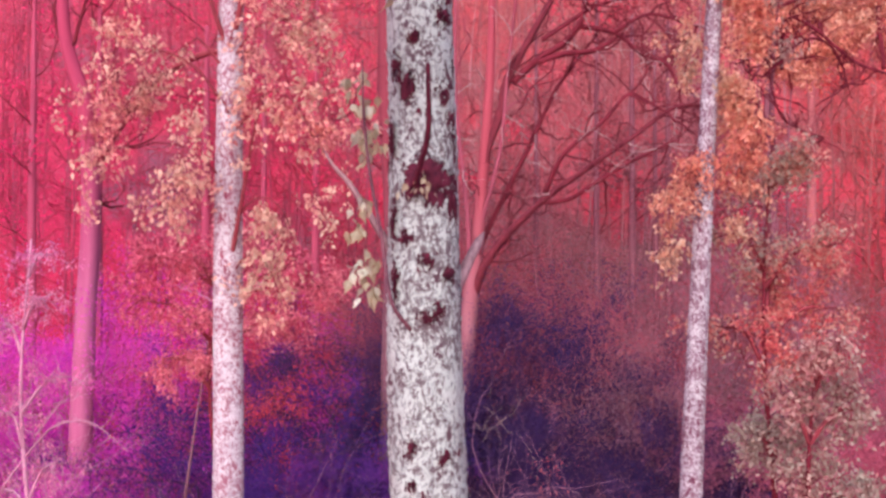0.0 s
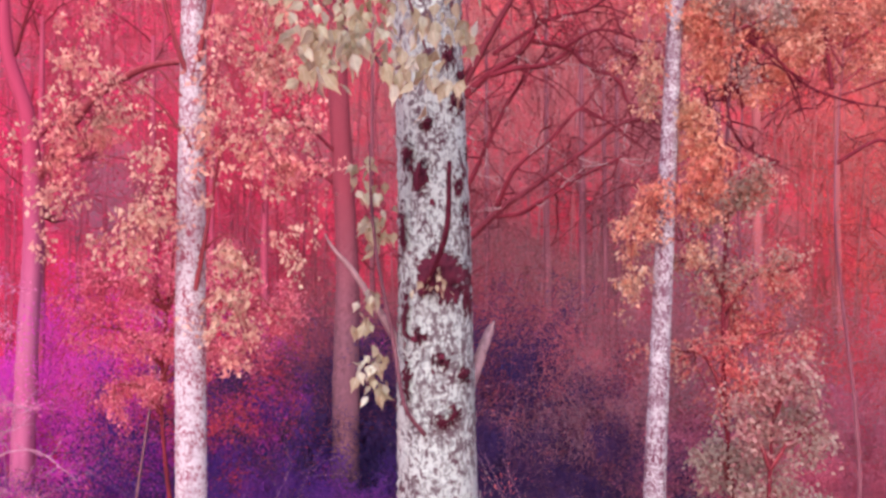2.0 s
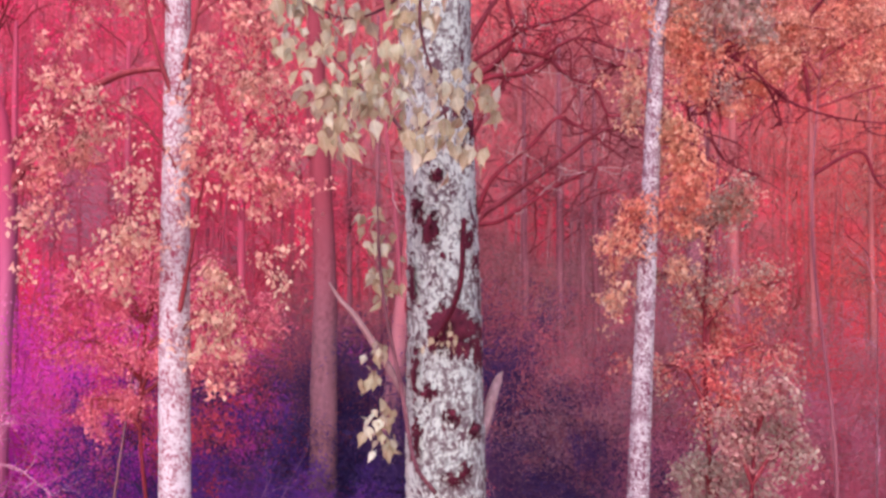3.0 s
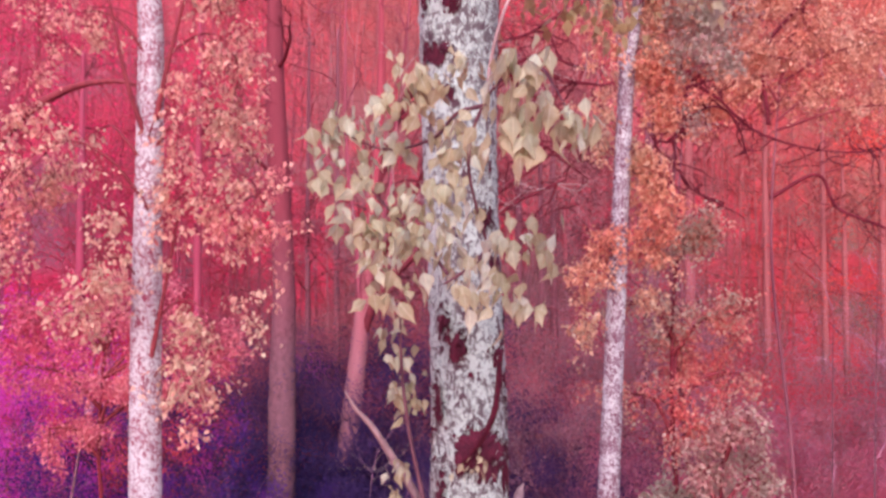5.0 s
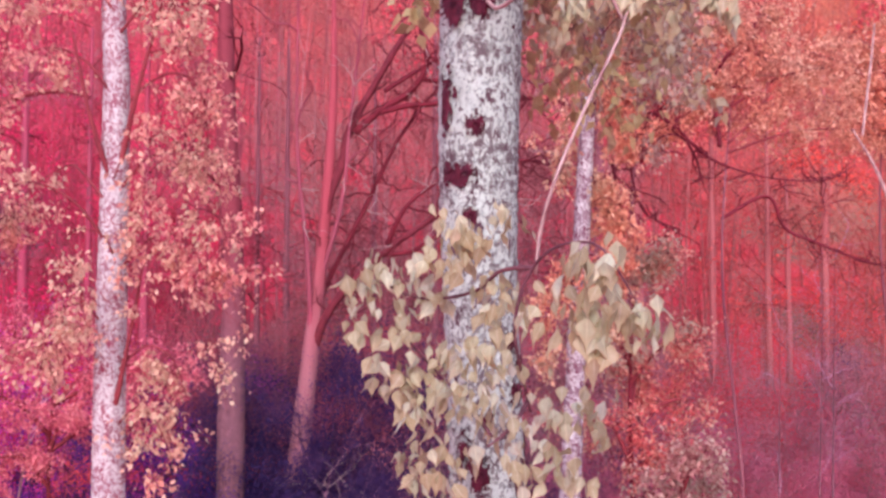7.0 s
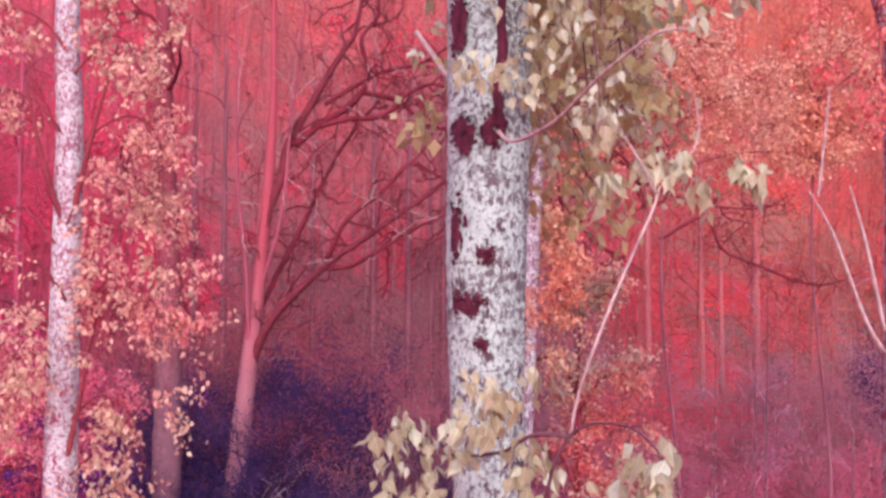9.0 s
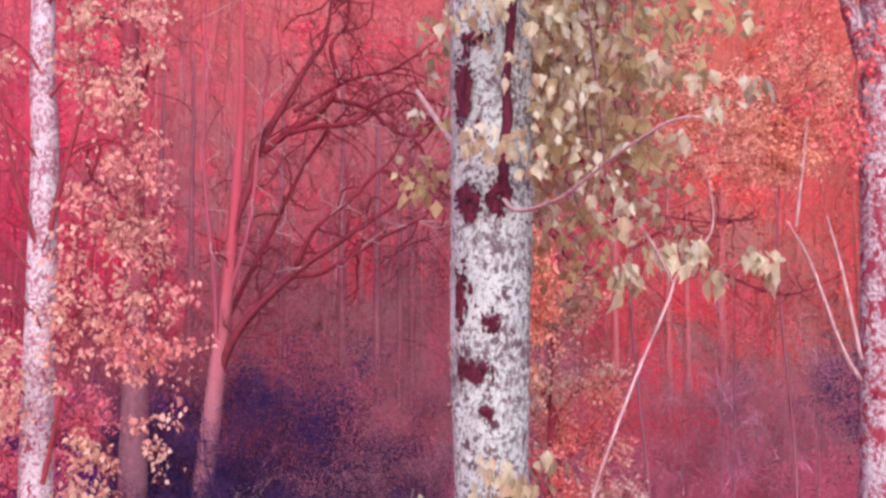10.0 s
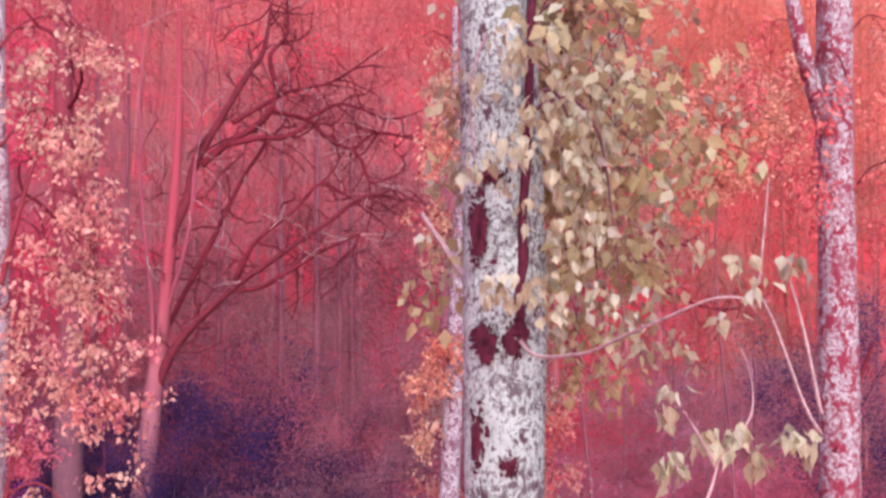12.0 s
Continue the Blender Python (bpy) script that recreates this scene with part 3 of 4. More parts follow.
def make_bare_shrub(at, height, seed, stems=4):
    rng = np.random.default_rng(seed)
    root = thing("bare_shrub", at, "leafless shrub of thin pale pinkish twigs", "shrub", "undergrowth")
    for _ in range(stems):
        b = Build()
        a = rng.uniform(0, 6.28)
        sprout(b, np.array(at) - (0, 0, 0.1), (math.cos(a) * 0.5, math.sin(a) * 0.3, 1), height * rng.uniform(0.5, 0.7), 0.032, 4, rng, 0.24, 0.01, None, 4, 3, 6)
        part("stem", b, M_TWIG_PINK, root)
    return root


def add_bowed_branch(root, points, radii, seed):
    rng = np.random.default_rng(seed)
    b = Build()
    line = limb(b, points, radii, 6, 0.1, 0.08, seed)
    for _ in range(7):
        sprout(b, line[rng.integers(len(line) // 4, len(line))], unit(rng.normal(0, 1, 3) * (1, 0.5, 1)), rng.uniform(0.4, 1.0), 0.014, 1, rng, 0.28, 0.0, None, 4, 2, 5)
    part("branch", b, M_TWIG_PINK, root)


bare = make_bare_shrub((-9.3, 24, GROUND), 14.0, 90, 3)
make_bare_shrub((4.0, 30, GROUND), 11.5, 91, 4)
for x, y, s, turn in ((-6.2, 27, 0.8, 80), (-11.5, 27, 1.05, 200), (1.0, 31, 0.72, 140), (6.4, 32, 0.75, 260)):
    copy_thing(bare, pose(x, y, GROUND, 0, 0, turn) @ Matrix.Scale(s, 4))
add_bowed_branch(bare, [(-10.38, 23.6, 5.14), (-9.90, 23.6, 5.81), (-9.30, 23.6, 6.51), (-8.75, 23.6, 6.71), (-8.23, 23.6, 6.64), (-7.42, 23.6, 6.01)], [0.032, 0.028, 0.025, 0.022, 0.016, 0.008], 5)
add_bowed_branch(bare, [(-9.61, 23.5, 6.36), (-9.12, 23.5, 7.04), (-8.83, 23.5, 7.33), (-8.89, 23.5, 7.73)], [0.028, 0.022, 0.016, 0.008], 6)


def make_sapling(at, top, radius, lean, seed):
    rng = np.random.default_rng(seed)
    root = thing("sapling", at, "thin mauve sapling stem with few twigs", "tree", "saplings")
    b = Build()
    x, y, z = at
    line = limb(b, [(x, y, z - 0.1), (x + lean * 0.4, y, z + (top - z) * 0.45), (x + lean, y, top)], [radius, radius * 0.7, radius * 0.2], 7, 0.4, 0.04, seed)
    part("trunk", b, M_TRUNK_IVY, root)
    for _ in range(4):
        w = Build()
        a = rng.uniform(0, 6.28)
        sprout(w, line[rng.integers(len(line) // 2, len(line))], (math.cos(a), math.sin(a), 0.8), rng.uniform(0.8, 2.0), radius * 0.35, 2, rng, 0.15, 0.03, None, 4, 3, 5)
        part("twig", w, M_TWIG_PINK, root)


for k, (x, top, r, lean) in enumerate([(18.4, 12.5, 0.05, 0.1), (20.0, 13.0, 0.05, 0.3), (20.6, 14.0, 0.06, 0.2), (24.5, 13.5, 0.06, 0.2), (-9.9, 9.5, 0.09, 1.6)]):
    make_sapling((x, 36, GROUND), top, r, lean, 200 + k)


# ---- tall trees in the middle distance ----
def make_trunk_tree(name, at, points, radii, material, label, seed, limbs=6, foliage=None, leaves=0):
    rng = np.random.default_rng(seed)
    root = thing(name, at, label, "tree", "tall trees")
    b = Build()
    line = limb(b, [at] + points, radii, 14, 0.5, 0.05, seed)
    part("trunk", b, material, root)
    tips = []
    for _ in range(limbs):
        w = Build()
        i = rng.integers(len(line) // 2, len(line))
        a = rng.uniform(0, 6.28)
        sprout(w, line[i], (math.cos(a), math.sin(a) * 0.6, rng.uniform(0.2, 1.0)), rng.uniform(2.5, 5), radii[0] * 0.16, 2, rng, 0.22, 0.03, tips, 5, 3, 6)
        part("limb", w, M_LIMB, root)
    if foliage and tips:
        t = np.array([p for p, _ in tips])
        c = Build()
        leaf_cloud(c, t[rng.integers(0, len(t), leaves)] + rng.normal(0, 0.3, (leaves, 3)), 0.22, rng, 0.3)
        tagged(part("crown", c, foliage, root), kind="stuff")
    return root


pink_tree = make_trunk_tree("tree", (-17.5, 48, GROUND), [(-17.34, 48, 6.85), (-17.2, 48, 12.3), (-17.54, 48, 17.8), (-18.7, 48, 22), (-18.9, 48, 30)], [0.62, 0.5, 0.46, 0.38, 0.3, 0.15], M_TRUNK_PINK, "tall pink-barked tree with a bowed upper trunk", 3, 8)
sweep = Build()
limb(sweep, [(-17.2, 48, 15.0), (-14.8, 47.8, 18.7), (-12.6, 47.6, 20.3), (-10.6, 47.5, 20.8), (-9.0, 47.4, 20.6)], [0.24, 0.22, 0.18, 0.12, 0.05], 9, 0.3, 0.06, 3)
part("limb", sweep, M_BOUGH, pink_tree)
make_trunk_tree("tree", (-2.3, 48, GROUND), [(-2.42, 48, 8), (-2.45, 48, 12), (-2.9, 48, 18.6), (-3.1, 48, 23), (-3.3, 48, 31)], [0.72, 0.6, 0.52, 0.5, 0.4, 0.2], M_TRUNK_IVY, "tall ivy-rough rose-brown tree trunk", 4, 7)
for k, (x, top, r, y) in enumerate([(11.2, 26, 0.26, 60), (12.6, 24, 0.2, 60), (-25, 28, 0.28, 60), (22.0, 30, 0.36, 60), (30.8, 28, 0.22, 60), (0.2, 27, 0.2, 60), (-1.5, 27, 0.18, 60), (9.2, 28, 0.22, 61), (13.6, 26, 0.24, 61), (19.5, 26, 0.5, 60), (32.2, 20, 0.2, 60), (-14.5, 25, 0.3, 60), (-21, 26, 0.3, 60), (27, 28, 0.24, 60), (36, 28, 0.3, 62), (5.5, 26, 0.18, 61), (-8, 28, 0.26, 61), (-11, 27, 0.2, 60)]):
    make_trunk_tree("tree", (x, y, GROUND), [(x + 0.1, y, 6), (x - 0.05, y, 14), (x - 0.2, y, top)], [r * 1.15, r, r * 0.85, r * 0.4], M_TRUNK_LEFT if x < -4 else M_SLIM if x < 21 else M_TRUNK_RIGHT, "slim straight tree with dull mauve bark", 60 + k, 5, M_LEAF_LEFT if x < -4 else M_LEAF_MID if x < 22 else M_LEAF_RIGHT, 900)


# ---- the old tree with sweeping crimson limbs ----
def build_old_tree():
    rng = np.random.default_rng(11)
    root = thing("old_tree", (0.2, 50, GROUND), "old pale-trunked tree with crooked dark crimson limbs", "tree", "tall trees")
    b = Build()
    limb(b, [(0.2, 50, GROUND), (0.5, 50, 0.5), (0.85, 50, 4.6), (1.3, 50, 9.5), (1.6, 50, 12.7), (1.9, 50, 17), (2.1, 50.2, 22), (2.0, 50.4, 29)], [0.7, 0.6, 0.5, 0.42, 0.34, 0.27, 0.2, 0.08], 16, 0.4, 0.05, 2)
    part("trunk", b, M_OAK, root)
    limbs = [
        ([(1.25, 50.1, 8.6), (1.5, 50, 11.5), (1.9, 50, 16.0), (2.55, 50, 18.3), (3.25, 49.9, 20.0), (4.45, 49.8, 23.2), (5.4, 49.7, 24.8), (6.1, 49.6, 25.9), (6.7, 49.5, 28.5)], [0.3, 0.38, 0.38, 0.36, 0.32, 0.26, 0.22, 0.18, 0.1]),
        ([(3.2, 49.9, 19.9), (4.5, 49.7, 21.0), (5.5, 49.6, 22.0), (6.4, 49.5, 22.8), (6.7, 49.5, 24.0), (6.6, 49.4, 25.6), (7.05, 49.4, 27), (7.5, 49.4, 29)], [0.3, 0.27, 0.26, 0.24, 0.19, 0.17, 0.14, 0.1]),
        ([(4.4, 49.7, 20.9), (6.0, 49.4, 21.1), (7.15, 49.3, 21.5), (8.3, 49.3, 22.3)], [0.22, 0.22, 0.2, 0.14]),
        ([(6.3, 49.5, 22.75), (8.3, 49.3, 22.4), (9.3, 49.2, 21.5), (10.5, 49.1, 20.7), (11.5, 49, 19.55), (13.1, 49, 20.0)], [0.22, 0.2, 0.17, 0.14, 0.11, 0.05]),
        ([(10.4, 49.1, 20.7), (11.9, 49, 22.0), (13.0, 49, 22.0), (14.1, 49, 21.8)], [0.13, 0.11, 0.09, 0.04]),
        ([(8.2, 49.3, 22.4), (10.0, 49.1, 23.2), (12.7, 49, 22.9), (14.3, 49, 23.2)], [0.15, 0.13, 0.09, 0.04]),
        ([(1.0, 50.1, 6.2), (1.35, 49.9, 8.7), (2.4, 49.3, 11.3), (4.7, 49, 14.1), (6.9, 49, 15.6), (9.1, 49, 17.5), (11.3, 48.9, 18.4), (13.0, 48.8, 18.2)], [0.3, 0.4, 0.32, 0.25, 0.22, 0.2, 0.14, 0.06]),
        ([(4.4, 49, 13.8), (5.8, 48.5, 14.1), (7.0, 48, 14.6), (8.7, 48, 15.7), (11.1, 48, 17.2)], [0.2, 0.17, 0.16, 0.13, 0.06]),
        ([(4.8, 48.8, 14.3), (5.65, 48, 16.6), (7.0, 48, 17.7), (8.6, 48, 19.0), (9.6, 48, 18.9), (10.5, 48, 18.2)], [0.2, 0.17, 0.14, 0.12, 0.1, 0.05]),
        ([(1.6, 50.3, 11.5), (2.2, 51, 12.7), (4.0, 51, 16.2), (5.5, 51, 20), (7.7, 51, 22.7)], [0.24, 0.22, 0.18, 0.15, 0.08]),
        ([(0.8, 49.6, 3.5), (1.9, 49, 2.8), (3.4, 49, 3.3)], [0.16, 0.12, 0.06]),
        ([(1.3, 49.9, 9.0), (0.9, 49.6, 13.5), (0.5, 49.5, 19), (0.2, 49.5, 27)], [0.2, 0.17, 0.13, 0.06]),
        ([(1.65, 49.9, 12.5), (2.6, 49.6, 16.5), (2.9, 49.5, 21), (3.6, 49.4, 28)], [0.18, 0.15, 0.12, 0.06]),
        ([(4.6, 49.6, 22.0), (7.2, 49.4, 24.0), (9.6, 49.2, 24.6), (12.0, 49, 26.5)], [0.18, 0.15, 0.11, 0.05]),
    ]
    for pts, rad in limbs:
        w = Build()
        line = limb(w, [pts[0]] + [np.array(q) + rng.normal(0, 0.16, 3) for q in pts[1:]], [0.64 * r for r in rad], 9, 0.25, 0.14, len(pts))
        for _ in range(3 if pts[-1][0] < 4 else int(len(line) * 0.26)):
            i = rng.integers(len(line) // 4, len(line))
            a = unit(rng.normal(0, 1, 3) * (1, 0.6, 1) + (0.5, 0, 0.3))
            sprout(w, line[i], a, rng.uniform(1.2, 4.0), 0.055, 2, rng, 0.36, 0.02, None, 4, 3, 6)
        bough = part("limb", w, M_TRUNK_LEFT if pts[-1][0] < 4 and pts[0][2] > 8 else M_LIMB_ROSE if 4 < pts[0][2] < 9 else M_LIMB if pts[0][2] > 4 else M_TWIG_PALE, root)
        for _ in range(5):
            w = Build()
            sprout(w, line[rng.integers(len(line) // 3, len(line))], unit(rng.normal(0, 1, 3) * (1, 0.5, 1) + (0.3, -0.6, -0.2)), rng.uniform(1.0, 2.2), 0.026, 1, rng, 0.2, -0.03, None, 4, 3, 6)
            part("dead_twig", w, M_TWIG_PALE, bough, "bleached bare twig")


build_old_tree()


# ---- the birches ----
def birch_trunk(root, points, radii, material, sides=28, step=0.03, rough=0.03, seed=1):
    b = Build()
    line = limb(b, points, radii, sides, step, rough, seed)
    part("trunk", b, material, root)
    return line


def drooping_crown(root, starts, rng, leaf_mat, wood_mat, size, per, spread=0.07):
    """Boughs that arch out from the trunk and hang: (start, reach x, reach y, drop, radius)."""
    for start, rx, ry, drop, rad in starts:
        w, c, tips = Build(), Build(), []
        s = np.array(start, float)
        reach = np.array([rx, ry, 0.0])
        ln = np.linalg.norm(reach)
        side = np.array([-reach[1], reach[0], 0.0]) * rng.normal(0, 0.18)
        pts = [s, s + reach * 0.25 + (0, 0, 0.3 * ln), s + reach * 0.55 + side + (0, 0, 0.42 * ln), s + reach * 0.85 + side + (0, 0, 0.22 * ln), s + reach * 1.02 + (0, 0, -drop * 0.4), s + reach * 1.06 + side + (0, 0, -drop)]
        line = limb(w, pts, [rad * 0.6, rad * 0.42, rad * 0.32, rad * 0.24, rad * 0.16, rad * 0.08], 6, 0.06)
        for _ in range(int(6 + 7 * (ln + drop))):
            i = rng.integers(len(line) // 5, len(line))
            d = unit(rng.normal(0, 1, 3)) + (0, 0, -0.35)
            sprout(w, line[i], d, rng.uniform(0.2, 0.55), rad * 0.18, 1, rng, 0.18, -0.14, tips, 3, 3, 5)
        t = np.array([p for p, _ in tips])
        knots = t[rng.integers(0, len(t), max(4, len(t) // 6))]
        leaf_cloud(c, around(knots, per, spread, rng), size, rng, 0.55)
        bough = part("bough", w, wood_mat, root)
        tagged(part("leaves", c, leaf_mat, bough), kind="stuff")


def scar_patch(b, cx, cz, axis, radius, w, h, rng, n, rings):
    v, f = [], []
    jag = rng.standard_normal(n)
    soft = sum(np.roll(jag, i) for i in range(-n // 12, n // 12 + 1)) / (2 * (n // 12) + 1)
    turn = np.arange(n) / n * 2 * math.pi
    calm = min(1.0, 0.03 / max(w, h))
    jag = np.clip(1 + calm * (0.09 + 0.12 * abs(np.sin(turn))) * jag + calm * 0.7 * soft, 0.5, 1.6)
    for r in range(rings + 1):
        for j in range(n):
            s = r / rings
            dx = math.cos(turn[j]) * w * s * (1 + (jag[j] - 1) * s)
            dz = math.sin(turn[j]) * h * s * (1 + (jag[j] - 1) * s)
            x = max(-radius * 0.97, min(radius * 0.97, cx + dx - axis[0]))
            y = axis[1] - math.sqrt(radius * radius - x * x) - 0.006 * (1 - s * s) - 0.004 + 0.012 * (s == 0) + 0.003 * rng.standard_normal()
            v.append((axis[0] + x, y, cz + dz))
    for r in range(rings):
        for j in range(n):
            f.append((r * n + j, r * n + (j + 1) % n, (r + 1) * n + (j + 1) % n, (r + 1) * n + j))
    b.add(v, f)


def scar_mesh(cx, cz, axis, radius, w, h, seed, specks):
    """A rough dark scar on the round of the trunk; torn specks along its rim go to another mesh."""
    rng = np.random.default_rng(seed)
    b = Build()
    scar_patch(b, cx, cz, axis, radius, w, h, rng, 72, 4)
    for _ in range(int(16 + 260 * (w + h))):
        a, far = rng.uniform(0, 6.28), rng.uniform(0.95, 1.0) + abs(rng.normal(0, 0.008)) / min(w, h)
        size = rng.uniform(0.0015, 0.0055)
        scar_patch(specks, cx + math.cos(a) * w * far, cz + math.sin(a) * h * far, axis, radius, size, size * rng.uniform(1.0, 2.6), rng, 12, 1)
    return b


def near_axis(z):
    """The middle of the near birch's trunk at a height, and its radius."""
    x = float(np.interp(z, [GROUND, 9.47, 10.8, 12.3, 14.1, 18], [0.15, -0.035, -0.088, -0.14, -0.175, -0.2]))
    r = float(np.interp(z, [GROUND, 9.0, 10.1, 10.9, 11.6, 12.2, 12.7, 13.4, 14.2, 18], [0.24, 0.163, 0.157, 0.142, 0.134, 0.146, 0.157, 0.155, 0.142, 0.1]))
    return (x, 4.12), r


def build_near_birch():
    rng = np.random.default_rng(21)
    (bx, by), _ = near_axis(GROUND)
    root = thing("birch_tree", (bx, by, GROUND), "tall white-barked birch with dark scars and golden hanging leaves", "tree", "birches")
    zs = [GROUND - 0.2, 0, 4, 7, 8.5, 9.2, 9.8, 10.4, 10.9, 11.4, 11.9, 12.4, 12.9, 13.5, 14.2, 15.2, 18]
    pts = [(near_axis(z)[0][0] + 0.008 * math.sin(3 * z), by, z) for z in zs]
    birch_trunk(root, pts, [near_axis(z)[1] for z in zs], M_BIRCH, 64, 0.02, 0.03, 4)
    scars = [(-0.15, 11.16, 0.025, 0.05), (-0.07, 10.79, 0.085, 0.075), (-0.01, 10.74, 0.08, 0.07), (-0.125, 10.735, 0.035, 0.04), (0.04, 10.67, 0.02, 0.07), (0.048, 10.9, 0.012, 0.09), (0.03, 11.02, 0.02, 0.035), (0.0, 11.12, 0.022, 0.05), (0.045, 11.2, 0.01, 0.1), (-0.215, 10.93, 0.01, 0.06), (-0.205, 11.24, 0.012, 0.05), (-0.205, 10.6, 0.01, 0.05), (-0.19, 10.36, 0.012, 0.06), (0.02, 11.55, 0.03, 0.022), (-0.05, 11.62, 0.02, 0.03), (-0.13, 11.36, 0.02, 0.02), (-0.15, 10.54, 0.02, 0.028), (-0.06, 10.45, 0.036, 0.03), (0.03, 10.39, 0.025, 0.03), (-0.01, 10.25, 0.02, 0.022), (-0.06, 10.22, 0.035, 0.025), (-0.11, 9.69, 0.016, 0.03), (0.03, 9.66, 0.022, 0.02), (-0.11, 9.55, 0.018, 0.02), (-0.01, 11.45, 0.026, 0.035), (-0.225, 12.24, 0.034, 0.03), (-0.19, 12.42, 0.028, 0.03), (-0.27, 12.25, 0.03, 0.026), (-0.20, 12.09, 0.022, 0.024), (-0.27, 12.86, 0.03, 0.06), (-0.17, 12.88, 0.045, 0.06), (-0.29, 12.5, 0.012, 0.08), (-0.25, 13.47, 0.035, 0.02), (-0.29, 13.28, 0.02, 0.1)]
    specks = Build()
    for k, (x, z, w, h) in enumerate(scars):
        ax, r = near_axis(z)
        part("bark_scar", scar_mesh(x, z, ax, r + 0.004, w * (0.78 if z < 10.6 else 1), h * (0.78 if z < 10.6 else 1), k, specks), M_SCAR, root)
    tagged(part("bark_specks", specks, M_SCAR, root), kind="stuff")

    # curled flakes of peeling bark all round the trunk
    for k in range(110):
        z = rng.uniform(9.3, 14.0)
        ax, r = near_axis(z)
        a = math.radians(rng.uniform(-112, 112))
        b = Build()
        high, wide, lift = rng.uniform(0.012, 0.045), rng.uniform(0.004, 0.013), rng.uniform(0.002, 0.009)
        v = []
        for q in np.linspace(0, 1, 5):
            for e in (-1, 0, 1):
                turn = a + e * wide * (1 - 0.5 * q) * rng.uniform(0.7, 1.2) / r
                out = r + 0.004 + lift * q * q - 0.001 * abs(e)
                v.append((ax[0] + math.sin(turn) * out, ax[1] - math.cos(turn) * out, z + high * (q - 0.5)))
        b.add(v, [(3 * p + c, 3 * p + c + 1, 3 * p + c + 4, 3 * p + c + 3) for p in range(4) for c in range(2)])
        part("bark_flake", b, M_SCAR if k % 5 < 2 else M_BIRCH, root)

    def bough(points, radii, material=M_TWIG, label="", sides=7):
        b = Build()
        limb(b, points, radii, sides, 0.02, 0.08, len(points))
        return part("branch", b, material, root, label)

    # a leader along the upper trunk, a slim shoot, a broken stub and a pale dead bough
    bough([(-0.14, 3.985, 12.78), (-0.15, 3.965, 12.92), (-0.16, 3.96, 13.04), (-0.14, 3.962, 13.18), (-0.15, 3.955, 13.31), (-0.13, 3.95, 13.61), (-0.12, 3.93, 14.3)], [0.008, 0.02, 0.017, 0.021, 0.016, 0.018, 0.016], M_SCAR)
    shoot = bough([(-0.12, 3.97, 10.17), (-0.2, 3.94, 10.29), (-0.25, 4.05, 10.55), (-0.31, 4.12, 10.83), (-0.34, 4.15, 11.07), (-0.35, 4.15, 11.3)], [0.008, 0.009, 0.009, 0.007, 0.006, 0.003])
    bough([(0.05, 4.15, 10.32), (0.11, 4.25, 10.44), (0.16, 4.38, 10.54), (0.185, 4.4, 10.585)], [0.03, 0.025, 0.02, 0.004], M_TWIG_DULL, "broken grey stub")
    bough([(-0.02, 4.2, 10.1), (-0.15, 4.36, 10.36), (-0.28, 4.43, 10.58), (-0.42, 4.46, 10.79), (-0.5, 4.46, 10.88), (-0.545, 4.46, 10.95)], [0.024, 0.02, 0.017, 0.013, 0.009, 0.003], M_TWIG_DULL, "dull dead branch")
    hang_leaves(shoot, [(-0.35, 4.2, 10.66), (-0.36, 4.2, 10.56), (-0.33, 4.2, 10.42), (-0.36, 4.2, 10.36), (-0.3, 4.2, 10.3), (-0.38, 4.2, 11.19), (-0.36, 4.2, 11.07), (-0.33, 4.2, 10.97), (-0.32, 4.2, 10.9)], 11, 0.056, 0.03, rng)
    hang_leaves(shoot, [(-0.09, 3.9, 10.76), (-0.06, 3.9, 10.72), (-0.12, 3.9, 10.73)], 6, 0.032, 0.022, rng)

    # the spray that hangs before the trunk
    bough([(-0.12, 3.97, 10.75), (-0.06, 3.75, 10.93), (-0.06, 3.6, 11.17)], [0.013, 0.011, 0.009], M_SCAR)
    a = bough([(-0.14, 3.35, 11.46), (-0.24, 3.15, 11.72), (-0.2, 3.05, 11.9), (-0.13, 2.8, 11.93), (-0.09, 2.6, 11.78)], [0.004, 0.005, 0.005, 0.004, 0.003, 0.002])
    hang_leaves(a, [(-0.23, 2.6, 11.86), (-0.17, 2.6, 11.84), (-0.26, 2.65, 11.75), (-0.21, 2.6, 11.74), (-0.17, 2.6, 11.69), (-0.11, 2.6, 11.74), (-0.06, 2.6, 11.71), (-0.2, 2.6, 11.78)], 12, 0.064, 0.036, rng)
    c = bough([(-0.2, 3.1, 11.88), (-0.27, 3.2, 11.87), (-0.33, 3.3, 11.81), (-0.46, 3.4, 11.79), (-0.6, 3.4, 11.84)], [0.007, 0.006, 0.005, 0.004, 0.002])
    hang_leaves(c, [(-0.63, 3.4, 11.84), (-0.57, 3.4, 11.86), (-0.65, 3.4, 11.73), (-0.59, 3.4, 11.66), (-0.5, 3.4, 11.78), (-0.42, 3.4, 11.78), (-0.51, 3.4, 11.7), (-0.42, 3.25, 11.97), (-0.44, 3.25, 11.87), (-0.34, 3.25, 11.94), (-0.24, 3.25, 11.99), (-0.29, 3.25, 11.79), (-0.38, 3.25, 11.9)], 15, 0.058, 0.036, rng)
    d = bough([(-0.29, 3.2, 11.41), (-0.34, 3.3, 11.49), (-0.45, 3.4, 11.61), (-0.56, 3.4, 11.73)], [0.006, 0.005, 0.004, 0.002])
